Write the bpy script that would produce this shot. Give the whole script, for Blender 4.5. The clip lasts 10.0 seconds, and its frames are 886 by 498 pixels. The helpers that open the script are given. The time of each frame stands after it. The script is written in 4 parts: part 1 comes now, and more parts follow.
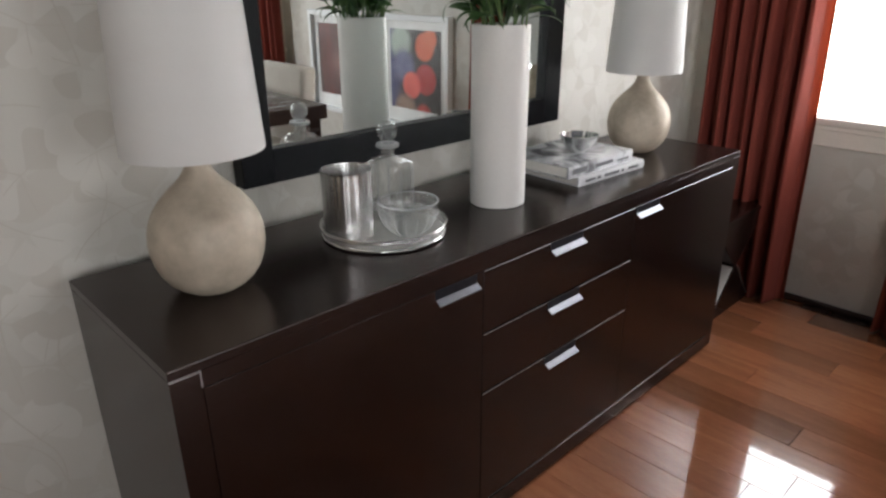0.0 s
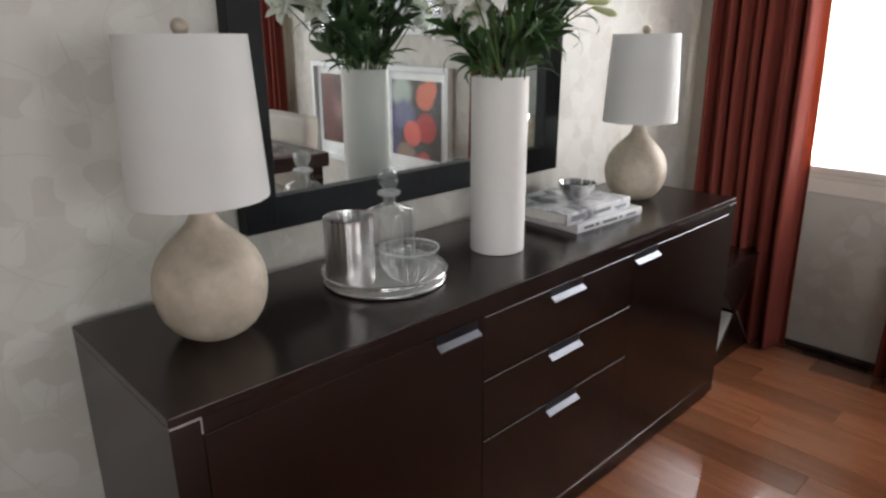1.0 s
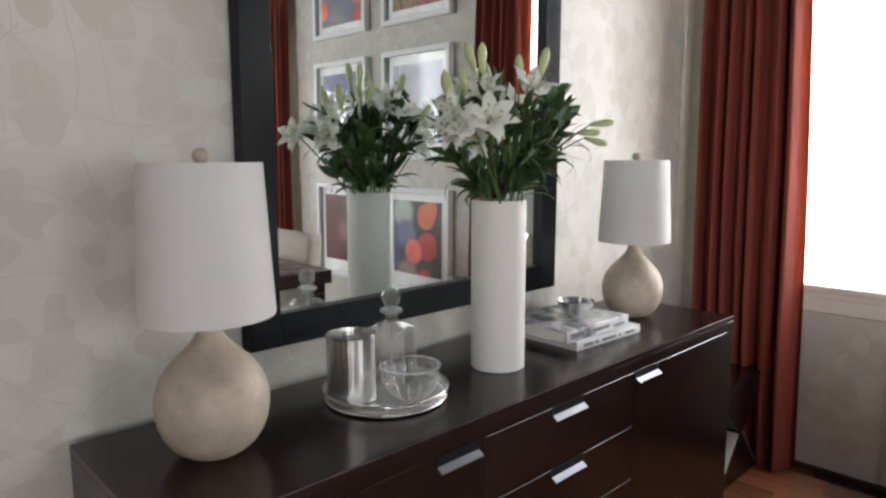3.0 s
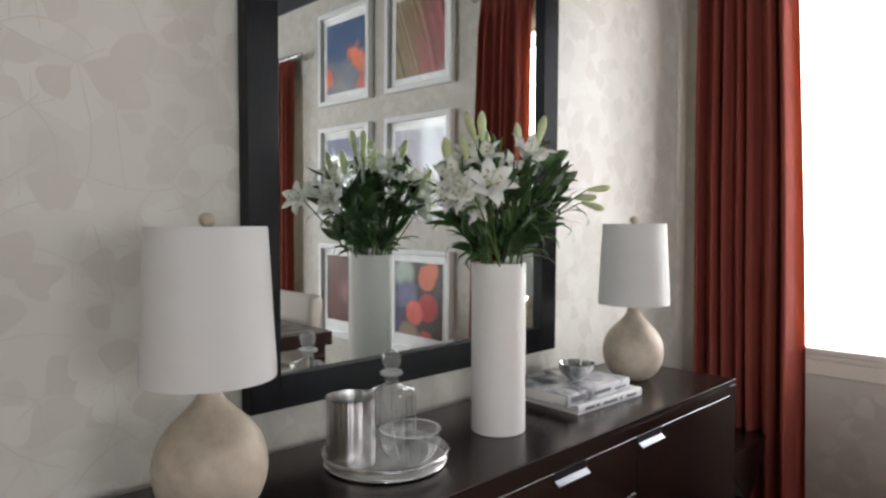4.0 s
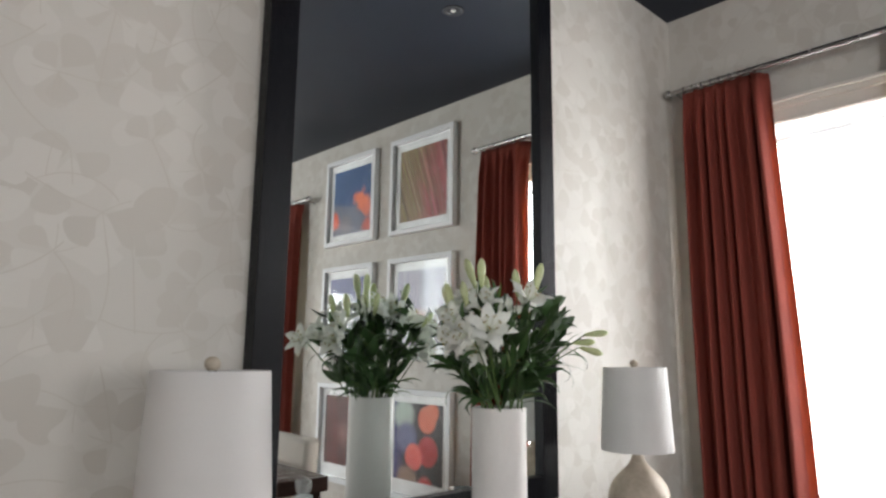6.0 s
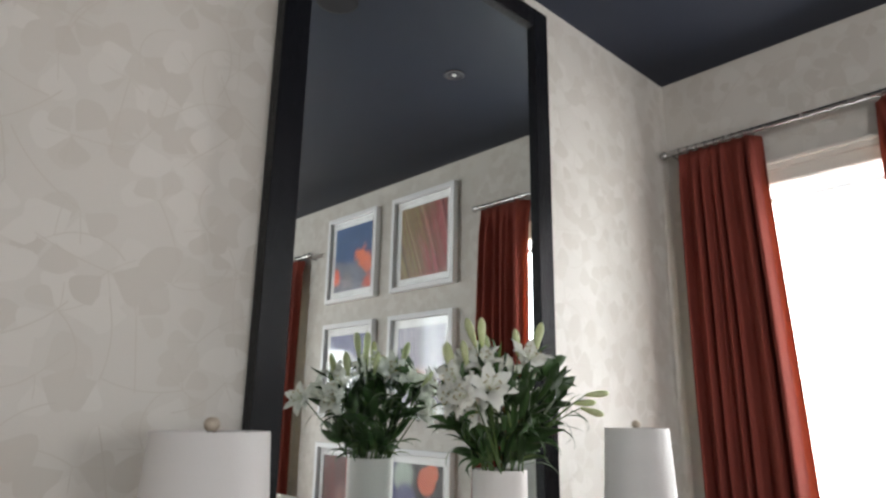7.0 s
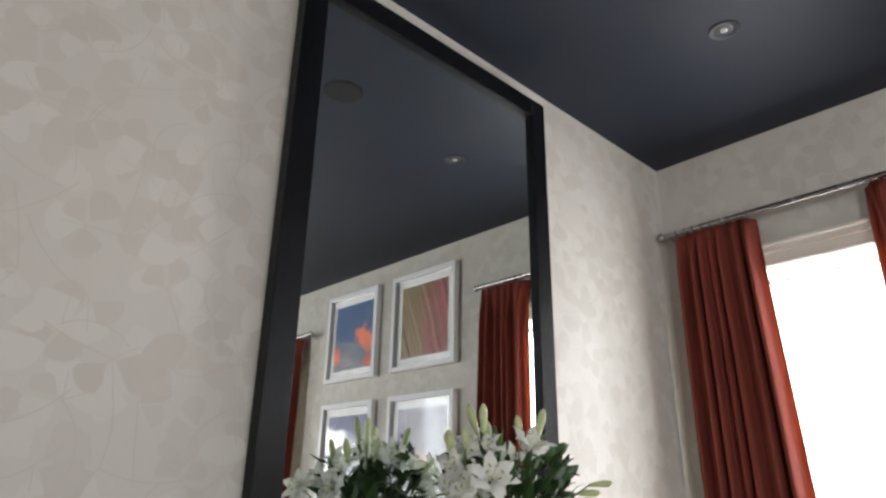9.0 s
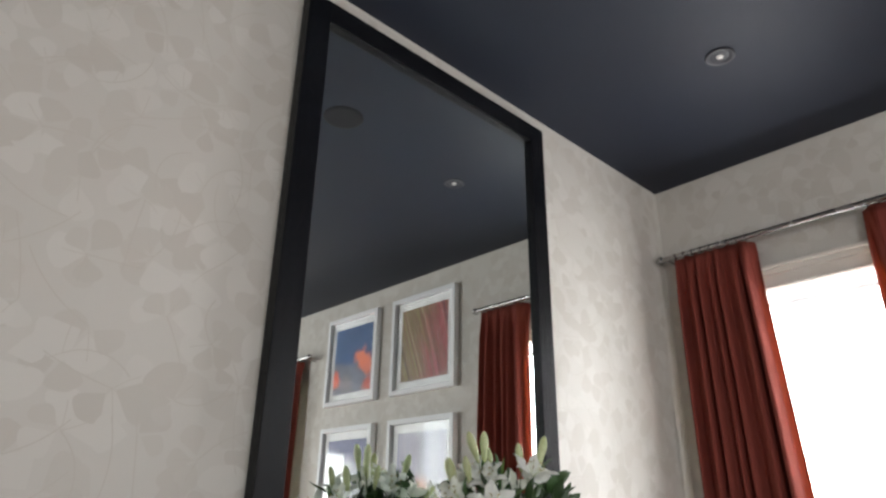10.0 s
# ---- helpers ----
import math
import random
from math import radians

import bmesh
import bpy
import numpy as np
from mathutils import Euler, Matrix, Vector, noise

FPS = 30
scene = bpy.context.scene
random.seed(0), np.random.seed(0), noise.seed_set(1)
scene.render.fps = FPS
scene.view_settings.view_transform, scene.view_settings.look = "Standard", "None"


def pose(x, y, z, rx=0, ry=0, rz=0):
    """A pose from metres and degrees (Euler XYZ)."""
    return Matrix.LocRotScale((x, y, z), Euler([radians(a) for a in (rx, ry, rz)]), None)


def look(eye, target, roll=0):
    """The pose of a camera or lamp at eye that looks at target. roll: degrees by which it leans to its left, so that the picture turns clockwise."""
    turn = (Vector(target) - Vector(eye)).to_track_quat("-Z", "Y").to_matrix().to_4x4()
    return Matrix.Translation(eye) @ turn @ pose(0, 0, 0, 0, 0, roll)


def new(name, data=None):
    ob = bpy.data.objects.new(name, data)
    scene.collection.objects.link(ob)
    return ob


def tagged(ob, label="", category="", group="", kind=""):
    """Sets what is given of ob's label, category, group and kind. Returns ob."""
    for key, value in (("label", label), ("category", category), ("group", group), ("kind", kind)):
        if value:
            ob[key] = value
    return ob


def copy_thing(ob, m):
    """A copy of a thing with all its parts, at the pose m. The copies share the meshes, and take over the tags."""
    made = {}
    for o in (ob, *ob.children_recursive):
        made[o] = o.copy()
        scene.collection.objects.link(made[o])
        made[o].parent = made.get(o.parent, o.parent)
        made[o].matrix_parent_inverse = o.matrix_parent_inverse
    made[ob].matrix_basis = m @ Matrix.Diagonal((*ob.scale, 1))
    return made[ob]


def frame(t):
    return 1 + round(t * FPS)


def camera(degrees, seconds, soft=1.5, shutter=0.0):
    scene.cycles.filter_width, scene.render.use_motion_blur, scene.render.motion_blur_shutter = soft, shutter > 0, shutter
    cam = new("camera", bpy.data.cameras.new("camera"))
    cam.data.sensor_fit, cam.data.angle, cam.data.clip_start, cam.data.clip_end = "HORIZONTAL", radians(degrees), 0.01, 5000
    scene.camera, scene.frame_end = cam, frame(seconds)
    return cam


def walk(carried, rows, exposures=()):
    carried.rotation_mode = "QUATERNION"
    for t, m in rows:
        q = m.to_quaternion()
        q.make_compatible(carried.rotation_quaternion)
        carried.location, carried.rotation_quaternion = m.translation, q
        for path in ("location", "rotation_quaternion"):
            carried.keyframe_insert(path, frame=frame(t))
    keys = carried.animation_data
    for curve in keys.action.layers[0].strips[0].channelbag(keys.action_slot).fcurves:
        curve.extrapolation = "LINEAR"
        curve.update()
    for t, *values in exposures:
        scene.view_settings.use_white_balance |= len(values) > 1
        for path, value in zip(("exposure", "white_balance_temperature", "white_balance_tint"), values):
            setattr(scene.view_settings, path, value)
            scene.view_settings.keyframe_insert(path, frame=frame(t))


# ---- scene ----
cam = camera(68.14, 10.0, soft=2.5)
# seconds, x, y, z, yaw, pitch, roll
ROWS = [
    (0.0, 0.0000, 0.0000, 1.3220, -43.960, -21.830, 0.401),
    (0.5, -0.0056, -0.0051, 1.3259, -43.957, -19.871, 0.386),
    (1.0, -0.0108, -0.0088, 1.3288, -43.967, -17.847, 0.373),
    (1.5, -0.0178, -0.0120, 1.3315, -44.025, -15.720, 0.346),
    (2.0, -0.0234, -0.0166, 1.3340, -44.006, -13.266, 0.288),
    (2.5, -0.0296, -0.0225, 1.3369, -43.995, -10.496, 0.252),
    (4.0, -0.0496, -0.0456, 1.3465, -43.859, -2.402, 0.080),
    (4.5, -0.0557, -0.0532, 1.3496, -43.793, 0.201, -0.017),
    (5.0, -0.0628, -0.0616, 1.3534, -43.758, 3.317, -0.093),
    (5.5, -0.0701, -0.0698, 1.3581, -43.737, 6.510, -0.231),
    (6.0, -0.0793, -0.0791, 1.3617, -43.758, 9.545, -0.355),
    (7.5, -0.0993, -0.0994, 1.3698, -43.766, 16.423, -0.622),
    (8.0, -0.1052, -0.1062, 1.3738, -43.772, 18.235, -0.673),
    (8.5, -0.1131, -0.1110, 1.3791, -43.781, 19.716, -0.672),
    (9.0, -0.1198, -0.1151, 1.3856, -43.768, 20.988, -0.622),
    (9.5, -0.1251, -0.1184, 1.3925, -43.767, 21.980, -0.553),
    (10.0, -0.1291, -0.1219, 1.4003, -43.763, 22.741, -0.465),
]
walk(cam, [(t, pose(x, y, z, 90 + pitch, roll, yaw)) for t, x, y, z, yaw, pitch, roll in ROWS], [(0.0, 0.0), (10.0, 0.0)])

# ---- plan, metres ----
NY = 1.387            # wall behind the sideboard
EX = 2.899            # wall with the windows
WX, SY = -2.5, -4.4   # walls out of view
FZ = 0.038            # floor
CZ = 3.066            # ceiling
SX0, SX1, SYF, SZ = 0.278, 2.258, 0.881, 0.797   # sideboard
MX0, MX1, MZ0, MZ1 = 0.666, 1.836, 0.897, 2.962  # mirror

# ---- light ----
world = bpy.data.worlds.new("overcast_sky")
scene.world = world
world.use_nodes = True
_bg = world.node_tree.nodes["Background"]
_sky = world.node_tree.nodes.new("ShaderNodeTexSky")
_sky.sky_type, _sky.sun_disc = "NISHITA", False
_sky.sun_elevation, _sky.sun_rotation = radians(40), radians(100)
world.node_tree.links.new(_sky.outputs[0], _bg.inputs[0])
_bg.inputs[1].default_value = 0.12


def sky_lamp(name, centre, normal, width, height, watts, colour=(0.972, 0.98, 0.995)):
    """Daylight from an area lamp that stands in an opening."""
    data = bpy.data.lights.new(name, "AREA")
    data.shape, data.size, data.size_y, data.energy, data.color = "RECTANGLE", width, height, watts, colour
    ob = new(name, data)
    ob.matrix_world = look(centre, Vector(centre) + Vector(normal))
    return ob


W1 = (0.282, 1.023, 0.834, 2.388)      # window 1 opening: y0, y1, z0, z1
W2 = (-3.236, -2.213, 0.834, 2.388)
W3 = (-1.30, -0.64, 1.60, 2.86)     # south openings: x0, x1, z0, z1
W4 = (0.62, 1.80, 1.00, 2.14)
FILL_OPENING = (-4.30, -2.70, 0.95, 2.70)     # unseen west opening, added for fill light: y0, y1, z0, z1
for _w, _p in ((W1, 29), (W2, 28)):
    sky_lamp("area_daylight", (EX + 0.0180, (_w[0] + _w[1]) / 2, (_w[2] + _w[3]) / 2), (-1, 0, 0), _w[1] - _w[0] - 0.002, _w[3] - _w[2] - 0.002, _p)
for _w, _p in ((W3, 16), (W4, 48)):
    sky_lamp("area_daylight", ((_w[0] + _w[1]) / 2, SY - 0.17, (_w[2] + _w[3]) / 2), (0, 1, 0), _w[1] - _w[0] + 0.1, _w[3] - _w[2] + 0.1, _p)

# added fill lamp that brightens the wall with the windows
sky_lamp("area_daylight", (WX - 0.06, (FILL_OPENING[0] + FILL_OPENING[1]) / 2, (FILL_OPENING[2] + FILL_OPENING[3]) / 2), (1, 0, 0), FILL_OPENING[1] - FILL_OPENING[0] - 0.002, FILL_OPENING[3] - FILL_OPENING[2] - 0.002, 104)


# ---- materials ----
def nodes(name):
    m = bpy.data.materials.new(name)
    m.use_nodes = True
    return m, m.node_tree.nodes, m.node_tree.links, m.node_tree.nodes["Principled BSDF"]


def ramp(n, stops):
    r = n.new("ShaderNodeValToRGB")
    while len(r.color_ramp.elements) < len(stops):
        r.color_ramp.elements.new(0.5)
    for e, (p, c) in zip(r.color_ramp.elements, stops):
        e.position, e.color = p, (*c, 1) if len(c) == 3 else c
    return r


def surface(name, a, b=None, scale=8.0, rough=0.5, metal=0.0, stretch=(1, 1, 1), bump=0.0, fine=60.0, rough_var=0.1, per_object=0.0, spec=0.5, coat=0.0):
    """A surface that varies between two colours at a coarse and a fine scale, with relief."""
    m, n, l, p = nodes(name)
    b = b or tuple(c * 0.8 for c in a)
    co = n.new("ShaderNodeTexCoord")
    mp = n.new("ShaderNodeMapping")
    mp.inputs["Scale"].default_value = stretch
    l.new(co.outputs["Object"], mp.inputs[0])
    big, small = n.new("ShaderNodeTexNoise"), n.new("ShaderNodeTexNoise")
    big.inputs["Scale"].default_value, small.inputs["Scale"].default_value = scale, fine
    big.inputs["Detail"].default_value, small.inputs["Detail"].default_value = 5, 4
    info = n.new("ShaderNodeObjectInfo")
    if per_object:
        add = n.new("ShaderNodeVectorMath")
        add.operation = "MULTIPLY_ADD"
        add.inputs[1].default_value = (37, 53, 71)
        comb = n.new("ShaderNodeCombineXYZ")
        for k in range(3):
            l.new(info.outputs["Random"], comb.inputs[k])
        l.new(comb.outputs[0], add.inputs[0])
        l.new(mp.outputs[0], add.inputs[2])
        src = add.outputs[0]
    else:
        src = mp.outputs[0]
    l.new(src, big.inputs["Vector"]), l.new(src, small.inputs["Vector"])
    mix = n.new("ShaderNodeMath")
    mix.operation = "MULTIPLY_ADD"
    mix.inputs[1].default_value = 0.45
    l.new(small.outputs[0], mix.inputs[0])
    half = n.new("ShaderNodeMath")
    half.operation = "MULTIPLY"
    half.inputs[1].default_value = 0.55
    l.new(big.outputs[0], half.inputs[0]), l.new(half.outputs[0], mix.inputs[2])
    r = ramp(n, [(0.3, b), (0.7, a)])
    l.new(mix.outputs[0], r.inputs[0])
    out = r.outputs[0]
    if per_object:
        hsv = n.new("ShaderNodeHueSaturation")
        mr = n.new("ShaderNodeMapRange")
        mr.inputs[3].default_value, mr.inputs[4].default_value = 1 - per_object, 1 + per_object
        l.new(info.outputs["Random"], mr.inputs[0]), l.new(mr.outputs[0], hsv.inputs["Value"]), l.new(out, hsv.inputs["Color"])
        out = hsv.outputs[0]
    l.new(out, p.inputs["Base Color"])
    rr = n.new("ShaderNodeMapRange")
    rr.inputs[3].default_value, rr.inputs[4].default_value = max(0.02, rough - rough_var), min(1, rough + rough_var)
    l.new(big.outputs[0], rr.inputs[0]), l.new(rr.outputs[0], p.inputs["Roughness"])
    p.inputs["Metallic"].default_value = metal
    p.inputs["Specular IOR Level"].default_value = spec
    p.inputs["Coat Weight"].default_value = coat
    if bump:
        bp = n.new("ShaderNodeBump")
        bp.inputs["Strength"].default_value, bp.inputs["Distance"].default_value = bump, 0.002
        l.new(small.outputs[0], bp.inputs["Height"]), l.new(bp.outputs[0], p.inputs["Normal"])
    return m


def leaf_print(name, a, b, c, d):
    """Printed paper: most motifs dark (a to b), the rest light (c to d), each a little different in tone."""
    m, n, l, p = nodes(name)
    g = n.new("ShaderNodeNewGeometry")
    r = ramp(n, [(0.0, a), (0.66, b), (0.67, c), (1.0, d)])
    l.new(g.outputs["Random Per Island"], r.inputs[0])
    l.new(r.outputs[0], p.inputs["Base Color"])
    p.inputs["Roughness"].default_value = 0.55
    return m


def glass(name, tint=(0.985, 0.995, 0.99), ior=1.36, rough=0.0):
    m, n, l, p = nodes(name)
    p.inputs["Base Color"].default_value = (*tint, 1)
    p.inputs["Transmission Weight"].default_value, p.inputs["IOR"].default_value, p.inputs["Roughness"].default_value = 1, ior, rough
    return m


def cloth(name, a, b, through_colour, share, scale=30.0, fine=400.0, stretch=(1, 1, 1)):
    """Woven cloth that lets some light through."""
    m = surface(name, a, b, scale=scale, fine=fine, rough=0.85, bump=0.15, stretch=stretch, spec=0.2)
    n, l = m.node_tree.nodes, m.node_tree.links
    p, out = n["Principled BSDF"], n["Material Output"]
    tr, mx = n.new("ShaderNodeBsdfTranslucent"), n.new("ShaderNodeMixShader")
    tr.inputs[0].default_value = (*through_colour, 1)
    mx.inputs[0].default_value = share
    l.new(p.outputs[0], mx.inputs[1]), l.new(tr.outputs[0], mx.inputs[2]), l.new(mx.outputs[0], out.inputs[0])
    return m


PAPER = surface("wallpaper", (0.645, 0.62, 0.57), (0.60, 0.577, 0.528), scale=1.6, fine=300, rough=0.5, bump=0.05)
PRINT = leaf_print("wallpaper_leaf", (0.578, 0.549, 0.496), (0.606, 0.578, 0.526), (0.648, 0.624, 0.575), (0.662, 0.639, 0.590))
STEM = surface("wallpaper_stem", (0.582, 0.549, 0.494), (0.57, 0.537, 0.482), rough=0.5)
CEILING = surface("dark_blue_paint", (0.0185, 0.0245, 0.041), (0.015, 0.020, 0.0345), scale=3, fine=250, rough=0.56, bump=0.04, rough_var=0.03, spec=0.34)
PLANK = surface("brown_plank", (0.37, 0.146, 0.069), (0.225, 0.080, 0.038), scale=5, fine=70, rough=0.14, stretch=(6, 0.6, 1), rough_var=0.04, per_object=0.42, bump=0.02, coat=1.0)
PLANK.node_tree.nodes["Principled BSDF"].inputs["Coat IOR"].default_value = 1.75
GAP = surface("plank_gap", (0.03, 0.015, 0.008), rough=0.7)
ESPRESSO = surface("espresso_veneer", (0.0145, 0.0078, 0.0065), (0.0096, 0.0052, 0.0044), scale=4, fine=90, rough=0.235, stretch=(0.6, 8, 8), rough_var=0.02, bump=0.008, spec=0.52)
ESPRESSO.node_tree.nodes["Principled BSDF"].inputs["Specular Tint"].default_value = (1.0, 0.79, 0.74, 1)
BLACKWOOD = surface("black_ash", (0.0066, 0.0074, 0.0102), (0.0030, 0.0034, 0.0048), scale=5, fine=80, rough=0.36, stretch=(9, 9, 0.5), bump=0.8, spec=0.20)
BLACKWOOD_H = surface("black_ash_level", (0.0066, 0.0074, 0.0102), (0.0030, 0.0034, 0.0048), scale=5, fine=80, rough=0.36, stretch=(0.5, 9, 9), bump=0.8, spec=0.20)
MIRROR = surface("mirror_silver", (0.925, 0.97, 0.955), (0.925, 0.97, 0.955), rough=0.004, metal=1.0, rough_var=0.0)
WORN_SILVER = surface("worn_silver", (0.86, 0.85, 0.83), (0.70, 0.69, 0.67), scale=25, fine=160, rough=0.36, metal=1.0, rough_var=0.1)
# upright light and dark streaks in the colour imitate stretched reflections
BEAKER = surface("streaked_steel", (0.66, 0.655, 0.65), (0.46, 0.455, 0.45), scale=14, fine=70, rough=0.24, metal=1.0, rough_var=0.04, stretch=(1, 1, 0.02), bump=0.4)
_p, _tn = BEAKER.node_tree.nodes["Principled BSDF"], BEAKER.node_tree.nodes.new("ShaderNodeTangent")
_tn.direction_type, _tn.axis = "RADIAL", "Z"
BEAKER.node_tree.links.new(_tn.outputs[0], _p.inputs["Tangent"])
_p.inputs["Anisotropic"].default_value, _p.inputs["Anisotropic Rotation"].default_value = 0.9, 0.25
STEEL = surface("brushed_steel", (0.62, 0.62, 0.64), (0.5, 0.5, 0.52), scale=10, rough=0.32, metal=1.0, stretch=(1, 12, 12))
CHROME = surface("polished_silver", (0.88, 0.88, 0.87), (0.80, 0.79, 0.78), scale=12, rough=0.2, metal=1.0, rough_var=0.05)
NICKEL = surface("satin_nickel", (0.44, 0.43, 0.42), (0.36, 0.35, 0.34), scale=9, rough=0.25, metal=1.0)


def thin_glass(name, haze):
    """Thin-walled glass: clear, with a gloss that grows at the edges."""
    m, n, l, p = nodes(name)
    tr, gl, mx, lw, mr = n.new("ShaderNodeBsdfTransparent"), n.new("ShaderNodeBsdfGlossy"), n.new("ShaderNodeMixShader"), n.new("ShaderNodeLayerWeight"), n.new("ShaderNodeMapRange")
    tr.inputs[0].default_value, gl.inputs[0].default_value = (0.995, 1.0, 0.997, 1), (1, 1, 1, 1)
    gl.inputs["Roughness"].default_value, lw.inputs["Blend"].default_value = 0.06, 0.22
    mr.inputs[3].default_value, mr.inputs[4].default_value = 0.04, 0.45
    l.new(lw.outputs["Facing"], mr.inputs[0]), l.new(mr.outputs[0], mx.inputs[0]), l.new(tr.outputs[0], mx.inputs[1]), l.new(gl.outputs[0], mx.inputs[2])
    # a white translucent share stands in for the brightness of refracted light
    df, mx2 = n.new("ShaderNodeBsdfTranslucent"), n.new("ShaderNodeMixShader")
    df.inputs[0].default_value, mx2.inputs[0].default_value = (0.95, 0.96, 0.97, 1), haze
    l.new(mx.outputs[0], mx2.inputs[1]), l.new(df.outputs[0], mx2.inputs[2])
    l.new(mx2.outputs[0], n["Material Output"].inputs[0])
    return m


THIN = thin_glass("thin_glass", 0.035)
FACET = thin_glass("faceted_glass", 0.15)
# whitest mix, for highlights painted along rims and edges
CUT = thin_glass("lit_glass_edge", 0.44)
PANE = glass("window_glass", (1, 1, 1), 1.1)
CERAMIC = surface("white_ceramic", (0.80, 0.78, 0.75), (0.76, 0.74, 0.71), scale=6, fine=120, rough=0.55, bump=0.05, spec=0.25)
LAMP_CLAY = surface("silvered_clay", (0.60, 0.52, 0.415), (0.37, 0.31, 0.24), scale=8, fine=45, rough=0.52, metal=0.12, bump=0.3, rough_var=0.1)
SHADE = cloth("white_linen_shade", (0.80, 0.79, 0.77), (0.74, 0.73, 0.71), (0.75, 0.73, 0.70), 0.14, scale=4, fine=300, stretch=(1, 1, 3))
CURTAIN = cloth("rust_silk", (0.250, 0.056, 0.040), (0.185, 0.041, 0.030), (0.88, 0.22, 0.09), 0.06, scale=6, fine=350)
CURTAIN_EDGE = cloth("rust_silk_edge", (0.250, 0.056, 0.040), (0.185, 0.041, 0.030), (0.95, 0.36, 0.20), 0.20, scale=6, fine=350)
LINING = cloth("cream_lining", (0.66, 0.60, 0.48), (0.60, 0.54, 0.43), (0.6, 0.5, 0.36), 0.10, scale=6, fine=350)
WHITE_TRIM = surface("window_paint", (0.79, 0.745, 0.68), (0.74, 0.695, 0.63), scale=5, rough=0.4)
DARKWOOD = surface("dark_baseboard", (0.040, 0.024, 0.019), (0.026, 0.015, 0.012), scale=6, rough=0.3, stretch=(6, 0.6, 6))
WHITE_FRAME = surface("white_lacquer", (0.87, 0.88, 0.89), (0.84, 0.85, 0.87), scale=4, rough=0.45)
MOUNT = surface("mount_board", (0.80, 0.80, 0.79), (0.77, 0.77, 0.76), rough=0.8)
SHEER = cloth("sheer_blind", (0.85, 0.85, 0.85), (0.8, 0.8, 0.8), (0.9, 0.9, 0.9), 0.85)
SPEAKER = surface("black_mesh", (0.012, 0.012, 0.014), rough=0.8)
GREY_METAL = surface("grey_painted_metal", (0.05, 0.053, 0.062), (0.04, 0.043, 0.052), rough=0.45, metal=0.1)
BLIND_TAPE = cloth("blind_hem", (0.85, 0.85, 0.85), (0.8, 0.8, 0.8), (0.9, 0.9, 0.9), 0.25)
BLIND = surface("white_blind", (0.85, 0.85, 0.85), (0.8, 0.8, 0.8), rough=0.7)
LINEN = surface("cream_upholstery", (0.66, 0.60, 0.53), (0.58, 0.52, 0.46), scale=12, fine=300, rough=0.9, bump=0.2)
PAPERWHITE = surface("page_edge", (0.72, 0.70, 0.66), (0.60, 0.58, 0.54), scale=3, fine=300, rough=0.8, stretch=(1, 1, 30))


# ---- shapes ----
def part(name, bm, material, parent=None, label="", smooth=False):
    me = bpy.data.meshes.new(name)
    bmesh.ops.recalc_face_normals(bm, faces=bm.faces)
    bm.to_mesh(me)
    bm.free()
    for mm in (material if isinstance(material, (list, tuple)) else [material]):
        me.materials.append(mm)
    if smooth:
        me.shade_smooth()
        me.set_sharp_from_angle(angle=radians(38))
    ob = new(name, me)
    if parent is not None:
        ob.parent = parent
    if label:
        tagged(ob, label)
    return ob


def thing(name, label, category, at=(0, 0, 0), rz=0.0, group="", kind=""):
    ob = new(name)
    ob.matrix_world = pose(*at, 0, 0, rz)
    return tagged(ob, label, category, group, kind)


def box(x0, x1, y0, y1, z0, z1, bevel=0.0, seg=1, bm=None):
    bm2 = bmesh.new()
    bmesh.ops.create_cube(bm2, size=1)
    for v in bm2.verts:
        v.co = Vector(((x0 + x1) / 2 + v.co.x * (x1 - x0), (y0 + y1) / 2 + v.co.y * (y1 - y0), (z0 + z1) / 2 + v.co.z * (z1 - z0)))
    if bevel:
        bmesh.ops.bevel(bm2, geom=bm2.edges[:], offset=bevel, segments=seg, affect="EDGES", profile=0.5)
    if bm is None:
        return bm2
    me = bpy.data.meshes.new("tmp")
    bm2.to_mesh(me)
    bm2.free()
    bm.from_mesh(me)
    bpy.data.meshes.remove(me)
    return bm


def lathe(profile, seg=48, cx=0.0, cy=0.0, bm=None):
    """A turned body from (radius, height) pairs; a radius of 0 closes it."""
    bm = bm or bmesh.new()
    rings = []
    for r, z in profile:
        if r < 1e-6:
            rings.append([bm.verts.new((cx, cy, z))])
        else:
            rings.append([bm.verts.new((cx + r * math.cos(2 * math.pi * k / seg), cy + r * math.sin(2 * math.pi * k / seg), z)) for k in range(seg)])
    for a, b in zip(rings, rings[1:]):
        for k in range(seg):
            q = (k + 1) % seg
            if len(a) == 1 and len(b) == 1:
                continue
            if len(a) == 1:
                bm.faces.new((a[0], b[q], b[k]))
            elif len(b) == 1:
                bm.faces.new((a[k], a[q], b[0]))
            else:
                bm.faces.new((a[k], a[q], b[q], b[k]))
    return bm


